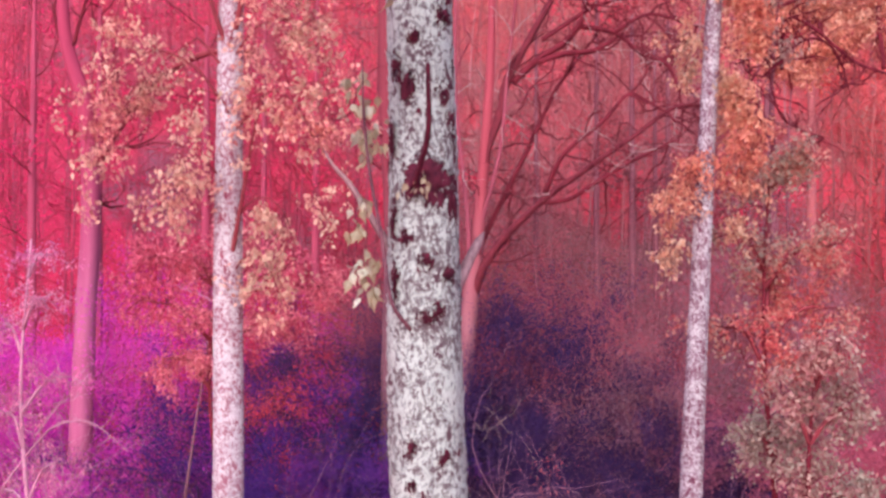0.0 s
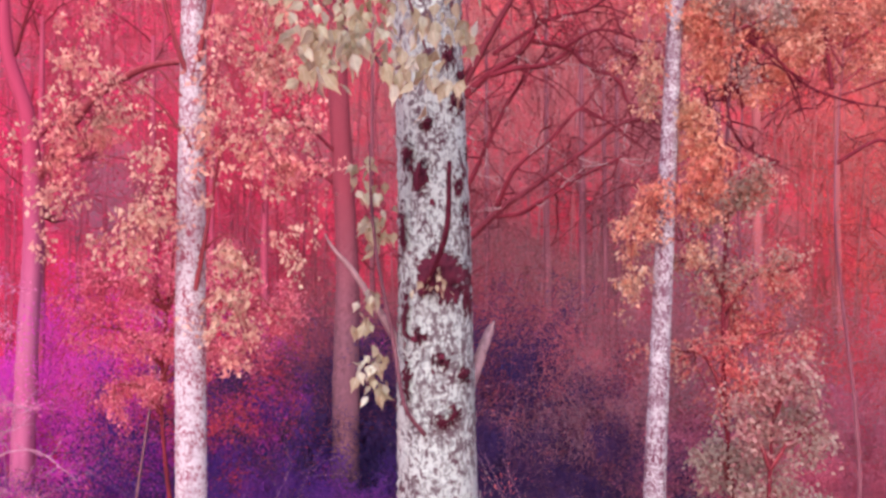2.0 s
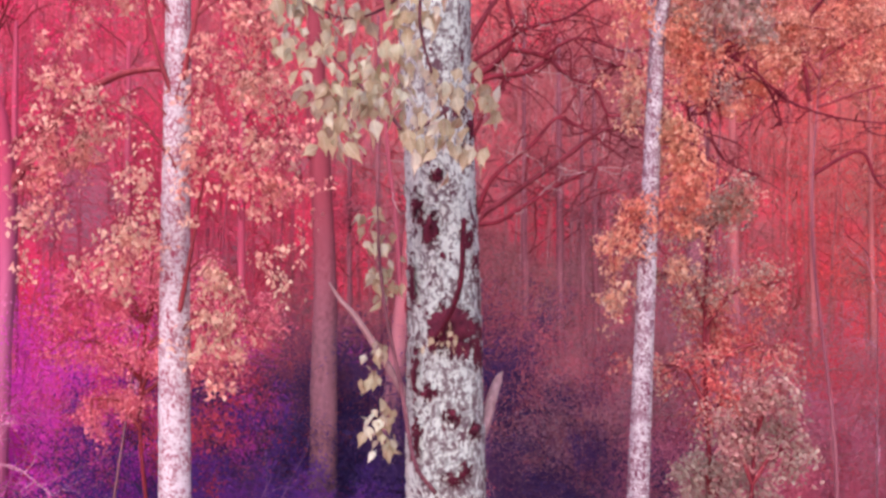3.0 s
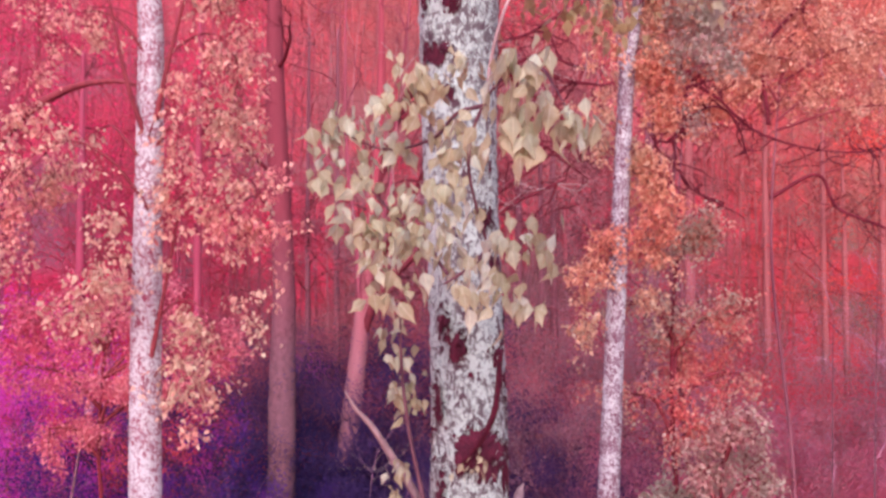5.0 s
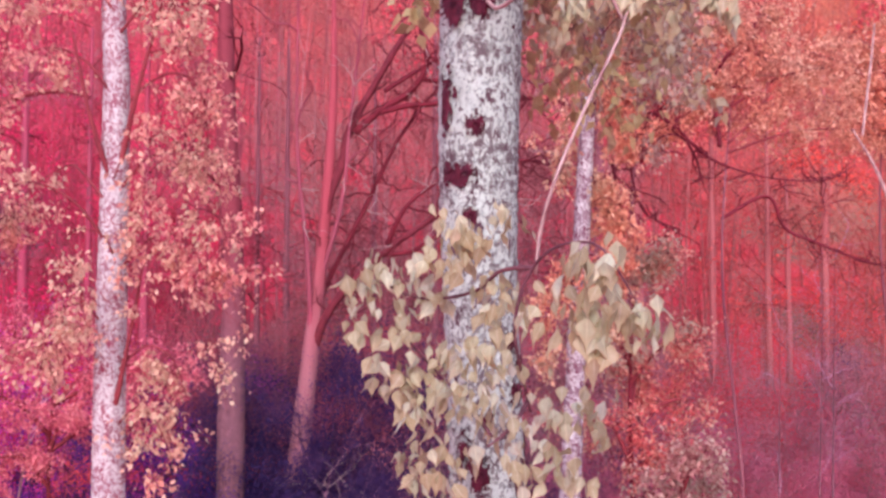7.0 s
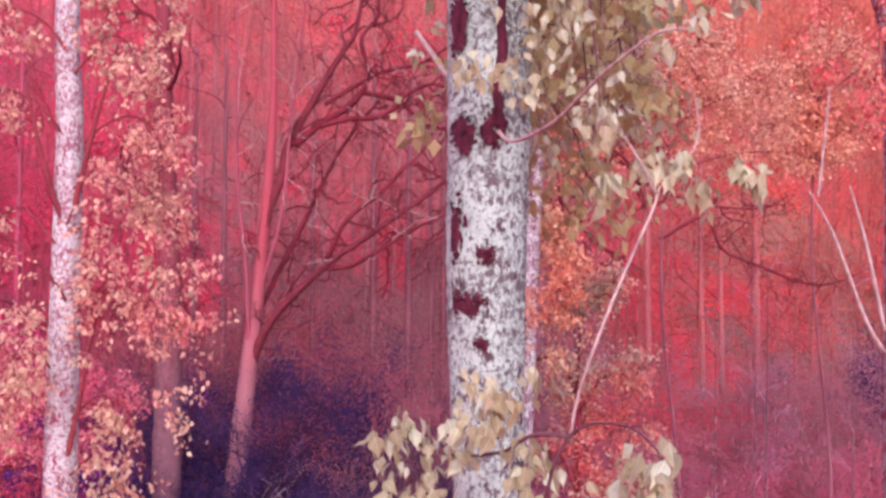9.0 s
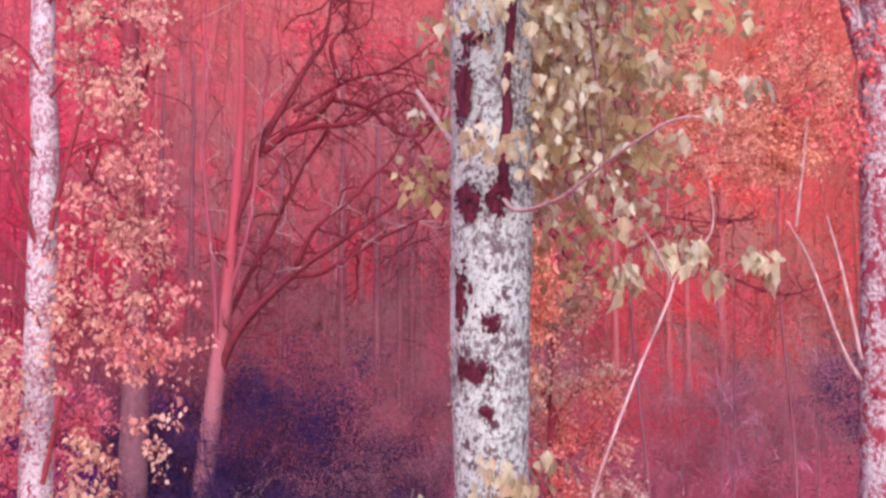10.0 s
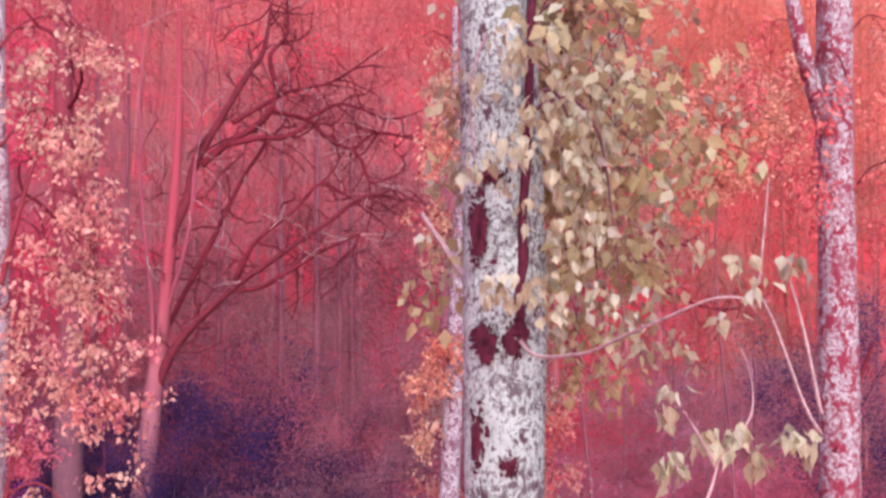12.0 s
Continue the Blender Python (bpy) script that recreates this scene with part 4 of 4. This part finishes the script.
    hang_leaves(d, [(-0.55, 3.4, 11.55), (-0.5, 3.4, 11.5), (-0.43, 3.4, 11.59), (-0.41, 3.4, 11.48), (-0.48, 3.4, 11.43), (-0.37, 3.25, 11.48), (-0.34, 3.25, 11.54), (-0.34, 3.25, 11.63), (-0.42, 3.35, 11.52)], 15, 0.058, 0.036, rng)
    e = bough([(-0.14, 3.35, 11.5), (-0.22, 3.25, 11.43), (-0.3, 3.2, 11.38)], [0.008, 0.006, 0.003])
    hang_leaves(e, [(-0.24, 3.25, 11.78), (-0.28, 3.25, 11.71), (-0.23, 3.25, 11.56), (-0.29, 3.25, 11.44), (-0.22, 3.25, 11.39), (-0.25, 3.0, 11.33), (-0.18, 3.0, 11.36), (-0.12, 3.0, 11.31), (-0.49, 3.0, 11.33), (-0.46, 3.0, 11.37), (-0.17, 3.0, 11.47), (-0.09, 3.0, 11.48), (-0.04, 3.0, 11.43), (-0.28, 3.2, 11.6)], 12, 0.058, 0.036, rng)
    hang_leaves(e, [(-0.32, 4.2, 11.1), (-0.33, 4.2, 10.99), (-0.3, 4.2, 10.93)], 10, 0.046, 0.025, rng)

    # the long bough with bare bends to the right
    g = bough([(-0.16, 3.97, 12.88), (-0.13, 3.86, 12.82), (-0.08, 3.6, 12.84), (-0.05, 3.4, 12.9), (-0.02, 3.2, 12.96), (0.06, 3.05, 13.02), (0.2, 3.0, 13.01)], [0.009, 0.0075, 0.0065, 0.0055, 0.005, 0.004, 0.002], M_TWIG_PALE)
    hang_leaves(g, [(0.04, 3, 12.93), (-0.02, 3, 13.14), (0.07, 3, 13.1), (0.25, 3, 13.08), (-0.16, 3, 13.19), (0.3, 3.0, 13.1), (0.14, 3.0, 13.03)], 7, 0.052, 0.022, rng)
    h = bough([(-0.2, 3.09, 11.86), (-0.2, 3.04, 11.98), (-0.17, 3, 12.12), (-0.09, 3, 12.31), (0.0, 3, 12.5), (0.03, 3, 12.58), (0.13, 3, 12.69), (0.13, 3, 12.81), (0.1, 3, 12.88)], [0.005, 0.005, 0.0045, 0.0045, 0.004, 0.003, 0.0025, 0.002, 0.0015], M_TWIG_PALE, "pale bare stem")
    hang_leaves(h, [(-0.02, 3, 12.62), (0.08, 3, 12.62), (0.05, 3, 12.6), (0.26, 3, 12.6), (0.33, 3, 12.58), (0.29, 3, 12.6), (0.16, 3, 12.55)], 9, 0.058, 0.02, rng)
    i = bough([(0.01, 3, 12.55), (-0.04, 3, 12.64), (-0.09, 3, 12.71)], [0.005, 0.004, 0.002], M_TWIG_PALE)
    hang_leaves(i, [(-0.12, 3, 12.54), (-0.16, 3, 12.52), (-0.14, 3, 12.57), (-0.12, 3, 12.75), (-0.16, 3, 12.69)], 7, 0.056, 0.02, rng)
    j = bough([(-0.26, 4.15, 13.05), (-0.29, 4.4, 13.23), (-0.34, 4.55, 13.38)], [0.014, 0.012, 0.01], M_TWIG_PALE, "short broken branch")
    hang_leaves(j, [(-0.33, 4.5, 13.26), (-0.3, 4.5, 13.46), (-0.25, 4.4, 13.5)], 6, 0.058, 0.02, rng)
    drooping_crown(root, [((-0.1, 4.2, 13.1), 0.55, 0.5, 0.35, 0.014), ((-0.12, 4.2, 13.4), 0.5, 0.2, 0.5, 0.014), ((-0.12, 4.2, 13.7), 0.75, 0.7, 0.6, 0.016), ((-0.12, 4.1, 14.0), 0.4, -0.2, 0.6, 0.012), ((-0.12, 4.2, 14.3), 0.7, 0.4, 0.9, 0.016), ((-0.14, 4.2, 14.7), 0.6, 0.9, 1.0, 0.016)], rng, M_LEAF_GOLD, M_TWIG, 0.07, 6, 0.05)
    drooping_crown(root, [((-0.1, 4.3, z), rx, ry, drop, 0.016) for z, rx, ry, drop in ((13.3, 0.6, 0.8, 0.4), (13.5, 0.9, 0.7, 0.5), (13.7, 0.75, 1.1, 0.6), (14.0, 1.0, 0.9, 0.7), (14.3, 0.5, 1.2, 0.8), (14.4, 0.9, 0.5, 0.8), (14.8, 0.7, 0.8, 1.0), (13.8, 0.45, 0.6, 0.6))], rng, M_LEAF_DULL, M_TWIG, 0.062, 6, 0.05)
    # golden leaves beside the upper trunk
    k = bough([(-0.14, 3.95, 13.7), (-0.02, 3.85, 13.75), (0.08, 3.8, 13.62), (0.14, 3.8, 13.3), (0.18, 3.8, 12.95)], [0.01, 0.008, 0.006, 0.004, 0.002])
    hang_leaves(k, [(-0.21, 3.8, 13.6), (-0.08, 3.8, 13.62), (0.02, 3.8, 13.64), (0.09, 3.8, 13.6), (-0.17, 3.8, 13.33), (-0.1, 3.8, 13.42), (-0.06, 3.8, 13.23), (0.0, 3.8, 13.38), (0.01, 3.8, 13.12), (0.08, 3.8, 13.25), (0.14, 3.8, 13.04), (0.18, 3.8, 12.9), (0.22, 3.8, 12.84), (-0.25, 3.8, 13.04), (-0.33, 3.8, 13.02), (-0.17, 3.8, 13.05), (-0.08, 3.8, 12.95), (-0.03, 3.8, 13.5), (-0.05, 3.8, 13.75), (0.06, 3.8, 13.45), (-0.22, 3.8, 13.85), (-0.1, 3.8, 13.95)], 13, 0.056, 0.045, rng)

    # leaves that hang before the upper trunk, and the thick curtain beside it
    m = bough([(-0.27, 4.0, 14.0), (-0.37, 3.86, 13.86), (-0.42, 3.78, 13.66), (-0.41, 3.75, 13.46)], [0.006, 0.005, 0.004, 0.002], M_TWIG_DULL)
    hang_leaves(m, [(-0.42, 3.75, 13.44), (-0.36, 3.75, 13.5), (-0.3, 3.75, 13.43), (-0.24, 3.75, 13.48), (-0.39, 3.75, 13.72), (-0.28, 3.75, 13.8), (-0.2, 3.75, 13.66), (-0.22, 3.75, 13.9), (-0.33, 3.75, 13.88)], 9, 0.06, 0.04, rng)
    o = bough([(-0.08, 4.1, 13.75), (0.06, 4.15, 13.85), (0.18, 4.2, 13.7), (0.26, 4.2, 13.35), (0.3, 4.2, 13.0)], [0.01, 0.008, 0.006, 0.004, 0.002])
    hang_leaves(o, [(0.0 + 0.34 * rng.random(), 4.0 + 0.4 * rng.random(), z) for z in np.linspace(12.88, 14.0, 26)], 9, 0.06, 0.05, rng)


build_near_birch()


def build_left_birch():
    rng = np.random.default_rng(31)
    root = thing("birch_tree", (-2.45, 11.7, GROUND), "white birch with coral-pink drooping leafy boughs", "tree", "birches")
    birch_trunk(root, [(-2.45, 11.7, GROUND - 0.2), (-2.48, 11.7, 4), (-2.5, 11.7, 7.7), (-2.55, 11.7, 10.2), (-2.57, 11.7, 12.2), (-2.59, 11.7, 14.1), (-2.65, 11.7, 15.2), (-2.7, 11.7, 19)], [0.24, 0.2, 0.18, 0.172, 0.155, 0.14, 0.125, 0.08], M_BIRCH_FAR, 28, 0.05, 0.03, 8)
    starts = [((-2.6, 11.6, 12.3), -1.5, -0.2, 0.9, 0.035), ((-2.6, 11.6, 12.7), -1.2, 0.2, 0.8, 0.03), ((-2.5, 11.6, 10.9), 0.75, -0.2, 0.5, 0.03), ((-2.5, 11.6, 12.0), 1.0, -0.1, 0.9, 0.03), ((-2.5, 11.6, 12.9), 1.1, -0.2, 1.2, 0.03), ((-2.5, 11.7, 13.8), 0.9, 0.2, 1.4, 0.03), ((-2.6, 11.6, 13.9), -1.2, -0.2, 1.5, 0.03), ((-2.6, 11.6, 14.8), -1.0, -0.3, 1.0, 0.03), ((-2.55, 11.6, 14.6), 0.8, -0.3, 1.6, 0.03), ((-2.6, 11.6, 15.6), 0.9, -0.2, 2.0, 0.03), ((-2.6, 11.6, 15.9), -1.1, 0.2, 1.4, 0.03), ((-2.55, 11.55, 12.2), -0.3, -0.5, 0.6, 0.022), ((-2.6, 11.6, 11.4), -0.6, -0.2, 0.5, 0.025), ((-2.55, 11.7, 16.5), 0.4, -0.5, 1.6, 0.025), ((-2.5, 11.6, 10.3), 0.6, -0.3, 0.4, 0.02), ((-2.55, 11.5, 13.0), 0.35, -0.5, 0.8, 0.02)]
    drooping_crown(root, starts, rng, M_LEAF_CORAL, M_BOUGH, 0.07, 9, 0.055)
    for pts in ([(-2.5, 11.6, 10.5), (-2.38, 11.5, 11.1), (-2.2, 11.45, 12.2)], [(-2.6, 11.6, 13.0), (-2.8, 11.5, 13.6), (-3.0, 11.4, 14.5)], [(-2.5, 11.6, 13.2), (-2.35, 11.5, 13.9), (-2.1, 11.4, 14.9)]):
        b = Build()
        limb(b, pts, [0.035, 0.025, 0.012], 7, 0.05, 0.05)
        part("branch", b, M_BOUGH, root)


build_left_birch()


def build_right_birch():
    rng = np.random.default_rng(41)
    root = thing("birch_tree", (4.2, 17.6, GROUND), "slender leaning birch forked above, with orange and olive leaves", "tree", "birches")
    birch_trunk(root, [(4.2, 17.6, GROUND - 0.2), (4.3, 17.6, 2), (4.39, 17.6, 6.5), (4.5, 17.6, 10), (4.62, 17.6, 13.2), (4.72, 17.6, 15.4), (4.95, 17.6, 17), (5.1, 17.6, 21)], [0.26, 0.23, 0.2, 0.175, 0.15, 0.14, 0.1, 0.06], M_BIRCH_SPOT, 24, 0.06, 0.03, 9)
    b = Build()
    limb(b, [(4.7, 17.6, 15.2), (4.55, 17.55, 16.2), (4.5, 17.5, 18.5)], [0.1, 0.08, 0.05], 10, 0.1, 0.03)
    part("branch", b, M_BIRCH_SPOT, root)
    starts = []
    for _ in range(15):
        z = rng.uniform(10.5, 18.5)
        s = rng.choice((-1, 1))
        starts.append(((4.55 + 0.03 * (z - 11), 17.55, z), s * rng.uniform(0.3, 0.7), rng.uniform(-0.5, 0.3), rng.uniform(0.6, 1.5), 0.025))
    drooping_crown(root, starts, rng, M_LEAF_TAN, M_LIMB, 0.09, 12, 0.085)
    starts = [((4.8, 17.5, z), rx, ry, d, 0.03) for z, rx, ry, d in ((16.4, 1.5, -0.3, 1.2), (17.4, 1.9, 0.3, 1.4), (18.0, 1.3, -0.4, 1.8), (15.6, 1.0, 0.4, 0.9), (17.0, 0.9, -0.5, 1.3))]
    drooping_crown(root, starts, rng, M_LEAF_OLIVE, M_LIMB, 0.095, 15, 0.1)


build_right_birch()


def build_far_right_birch():
    rng = np.random.default_rng(51)
    root = thing("birch_tree", (5.0, 8.3, GROUND), "stout spotted birch with crimson flecks and bare side shoots", "tree", "birches")
    birch_trunk(root, [(5.0, 8.3, GROUND - 0.2), (5.02, 8.3, 5), (5.03, 8.3, 11.3), (5.04, 8.3, 13.3), (5.03, 8.3, 14.3), (5.05, 8.3, 15.7), (5.1, 8.3, 20)], [0.28, 0.23, 0.188, 0.172, 0.17, 0.165, 0.11], M_BIRCH_RED, 32, 0.05, 0.04, 10)
    shoots = [
        ([(4.73, 8.2, 11.87), (4.54, 8.2, 12.16), (4.22, 8.2, 12.9), (3.98, 8.2, 13.28)], [0.022, 0.017, 0.014, 0.007], M_TWIG_PALE),
        ([(4.74, 8.2, 12.05), (4.55, 8.2, 12.83), (4.39, 8.2, 13.34)], [0.02, 0.014, 0.007], M_TWIG_PALE),
        ([(4.07, 8.2, 13.23), (4.15, 8.2, 13.85), (4.19, 8.2, 14.21)], [0.012, 0.01, 0.006], M_TWIG_PALE),
        ([(4.9, 8.25, 14.7), (4.7, 8.2, 15.1), (4.54, 8.2, 15.6), (4.45, 8.2, 16.1)], [0.085, 0.08, 0.07, 0.06], M_BIRCH_RED),
        ([(4.88, 8.2, 11.69), (5.18, 8.2, 12.36), (5.36, 8.2, 12.7)], [0.028, 0.022, 0.016], M_LIMB),
    ]
    for pts, rad, m in shoots:
        b = Build()
        limb(b, pts, rad, 8, 0.05, 0.06)
        part("branch", b, m, root)
    drooping_crown(root, [((5.0, 8.1, 15.2), -0.5, -0.2, 1.0, 0.02), ((5.1, 8.2, 15.6), 0.6, -0.2, 1.2, 0.02), ((4.6, 8.2, 15.6), -0.3, 0.1, 1.2, 0.015), ((5.2, 8.2, 14.2), 0.5, -0.1, 1.0, 0.02)], rng, M_LEAF_ORANGE, M_LIMB, 0.06, 7, 0.06)


build_far_right_birch()


# ---- understorey trees at both sides ----
def make_small_tree(at, top, wide, masses, material, label, seed, size, leaves, crooks=()):
    """A slim trunk whose boughs carry separate leaf masses: (x, z, radius) off the trunk's foot."""
    rng = np.random.default_rng(seed)
    root = thing("small_tree", at, label, "tree", "understorey trees")
    b = Build()
    line = limb(b, [np.array(at) - (0, 0, 0.2), np.array(at) + (0.1 * wide, 0, (top - at[2]) * 0.4), np.array(at) + (-0.05 * wide, 0, (top - at[2]) * 0.75), (at[0], at[1], top)], [0.1, 0.065, 0.045, 0.02], 9, 0.3, 0.05, seed)
    part("trunk", b, M_TWIG_PINK if material == M_LEAF_PINK else M_SLIM if material == M_LEAF_PEACH else M_LIMB, root)
    for dx, z, r in masses:
        w, c, tips = Build(), Build(), []
        i = int(np.argmin(abs(line[:, 2] - (z - r))))
        end = np.array([at[0] + dx, at[1] + rng.uniform(-0.5, 0.5), z])
        mid = (line[i] + end) / 2 + (0, 0, 0.3)
        ln = limb(w, [line[i], mid, end], [0.05, 0.035, 0.015], 6, 0.2)
        for _ in range(12):
            sprout(w, ln[rng.integers(len(ln) // 2, len(ln))], unit(rng.normal(0, 1, 3) * (1, 1, 0.6)), r * rng.uniform(0.6, 1.1), 0.014, 1, rng, 0.22, -0.03, tips, 3, 3, 5)
        t = np.array([p for p, _ in tips])
        knots = t[rng.integers(0, len(t), leaves // 10)]
        leaf_cloud(c, around(knots, 10, size * 1.1, rng), size, rng, 0.35)
        bough = part("bough", w, M_TWIG_PINK if material == M_LEAF_PINK else M_BOUGH, root)
        tagged(part("leaves", c, M_LEAF_OLIVE if material == M_LEAF_EMBER and z < 8.4 else material, bough), kind="stuff")
    for pts, rad in crooks:
        w = Build()
        ln = limb(w, [np.array(q) + rng.normal(0, 0.2, 3) for q in pts], [0.46 * r for r in rad], 8, 0.12, 0.15, len(pts))
        for _ in range(len(ln) // 2):
            sprout(w, ln[rng.integers(2, len(ln))], unit(rng.normal(0, 1, 3)), rng.uniform(0.4, 1.1), 0.022, 2, rng, 0.4, 0.0, None, 4, 2, 5)
        part("branch", w, M_LIMB, root)
    return root


make_small_tree((-5.2, 23, GROUND), 11.5, 4, [(-1.6, 9.6, 0.9), (-0.9, 10.8, 0.8), (0.4, 11.0, 0.9), (1.4, 10.2, 0.9), (-1.2, 8.3, 0.8), (1.9, 9.2, 0.7), (0.3, 9.0, 0.7), (-2.1, 10.6, 0.6), (2.3, 10.0, 0.6)], M_LEAF_ROSE, "small rose-leaved tree with layered foliage", 71, 0.085, 1500)
make_small_tree((-9.6, 23, GROUND), 11.0, 3, [(-0.8, 9.0, 0.8), (0.5, 9.6, 0.7), (0.9, 7.8, 0.8), (-0.4, 7.0, 0.8), (0.2, 10.6, 0.6), (0.6, 5.8, 0.8), (-0.6, 5.2, 0.7)], M_LEAF_PINK, "small thin tree with sparse pink-tinged leaves", 72, 0.075, 420)
make_small_tree((6.3, 19.2, GROUND), 13.5, 3, [(-0.9, 11.2, 0.8), (0.2, 10.4, 0.9), (-0.8, 9.4, 0.8), (0.6, 8.8, 0.8), (1.0, 11.0, 0.7), (-0.2, 12.4, 0.7), (0.9, 7.6, 0.7), (-0.3, 7.4, 0.7), (1.4, 9.8, 0.6), (0.6, 12.6, 0.5)], M_LEAF_EMBER, "small tree of mixed orange and olive leaves", 73, 0.09, 1000)
make_small_tree((6.6, 17.6, GROUND), 9.5, 3, [(-0.6, 8.3, 0.7), (0.3, 9.0, 0.7), (0.9, 8.0, 0.7), (-0.2, 6.9, 0.8), (0.9, 6.6, 0.7)], M_LEAF_OLIVE, "low bush of dull olive and brown leaves", 74, 0.09, 1000)
make_small_tree((7.0, 21, GROUND), 17, 4, [(-0.6, 17.4, 0.8), (0.5, 17.6, 0.8), (1.7, 17.4, 0.8), (-0.2, 18.6, 0.9), (2.6, 16.6, 0.6), (1.2, 18.8, 0.9), (2.6, 18.0, 0.8)], M_LEAF_PEACH, "tree with orange leaves on contorted crimson branches", 75, 0.1, 900, [
    ([(6.9, 21, 14.6), (7.2, 20.9, 15.4), (7.73, 20.8, 15.73), (8.5, 20.8, 15.14), (9.7, 20.8, 14.56), (11, 20.8, 14.6), (12.1, 20.8, 14.8)], [0.09, 0.08, 0.07, 0.065, 0.05, 0.04, 0.02]),
    ([(6.9, 21, 14.8), (7.5, 20.9, 15.8), (8.2, 20.9, 15.2), (8.45, 20.9, 13.9)], [0.07, 0.06, 0.05, 0.02]),
    ([(7.1, 21, 15.6), (7.1, 20.9, 14.96), (7.23, 20.9, 13.86), (7.1, 20.9, 13.37), (7.87, 20.9, 13.08)], [0.06, 0.055, 0.045, 0.04, 0.015]),
    ([(6.8, 21, 13.5), (6.2, 20.9, 14.6), (6.5, 20.9, 15.4), (7.2, 20.9, 15.6)], [0.07, 0.06, 0.05, 0.03]),
])
make_small_tree((13.5, 30, GROUND), 18, 5, [(-1.0, 18.5, 1.1), (0.8, 19.6, 1.2), (2.2, 18.0, 1.1), (3.4, 19.5, 1.1), (1.0, 21.0, 1.2), (4.6, 17.5, 1.0)], M_LEAF_PEACH, "orange-crowned tree with contorted crimson boughs", 76, 0.14, 1000, [
    ([(13.4, 30, 16.5), (12.95, 29.8, 19), (13.7, 29.8, 20.2), (14.7, 29.8, 21.2), (15.6, 29.8, 23)], [0.16, 0.14, 0.12, 0.09, 0.04]),
    ([(13.5, 30, 14.5), (14.4, 29.8, 15.6), (15.6, 29.8, 14.4), (16.2, 29.8, 13.7), (18.9, 29.8, 13.3), (21, 29.8, 13.6)], [0.14, 0.12, 0.1, 0.1, 0.07, 0.03]),
])
# two trees added so that their crowns give the upper right an orange glow
make_small_tree((10.8, 31, GROUND), 18, 4, [(-1.6, 18.2, 1.1), (0.2, 18.8, 1.1), (1.4, 17.6, 1.0), (-0.4, 17.0, 0.8), (1.0, 20.0, 1.2), (-1.2, 20.0, 1.1), (2.2, 19.0, 1.0)], M_LEAF_PEACH, "added tall tree behind the birches, its light orange crown standing in for a glow", 77, 0.15, 1000)
make_small_tree((21.0, 33, GROUND), 20, 5, [(-2.0, 19.0, 1.2), (0.0, 20.0, 1.2), (2.0, 19.2, 1.2), (-1.0, 21.6, 1.3), (1.2, 22.2, 1.3), (3.6, 20.6, 1.2), (-3.2, 20.6, 1.2), (4.4, 22.4, 1.3), (0.4, 18.2, 1.0)], M_LEAF_PEACH, "added tall tree, its wide light orange crown standing in for a glow", 78, 0.16, 1100)
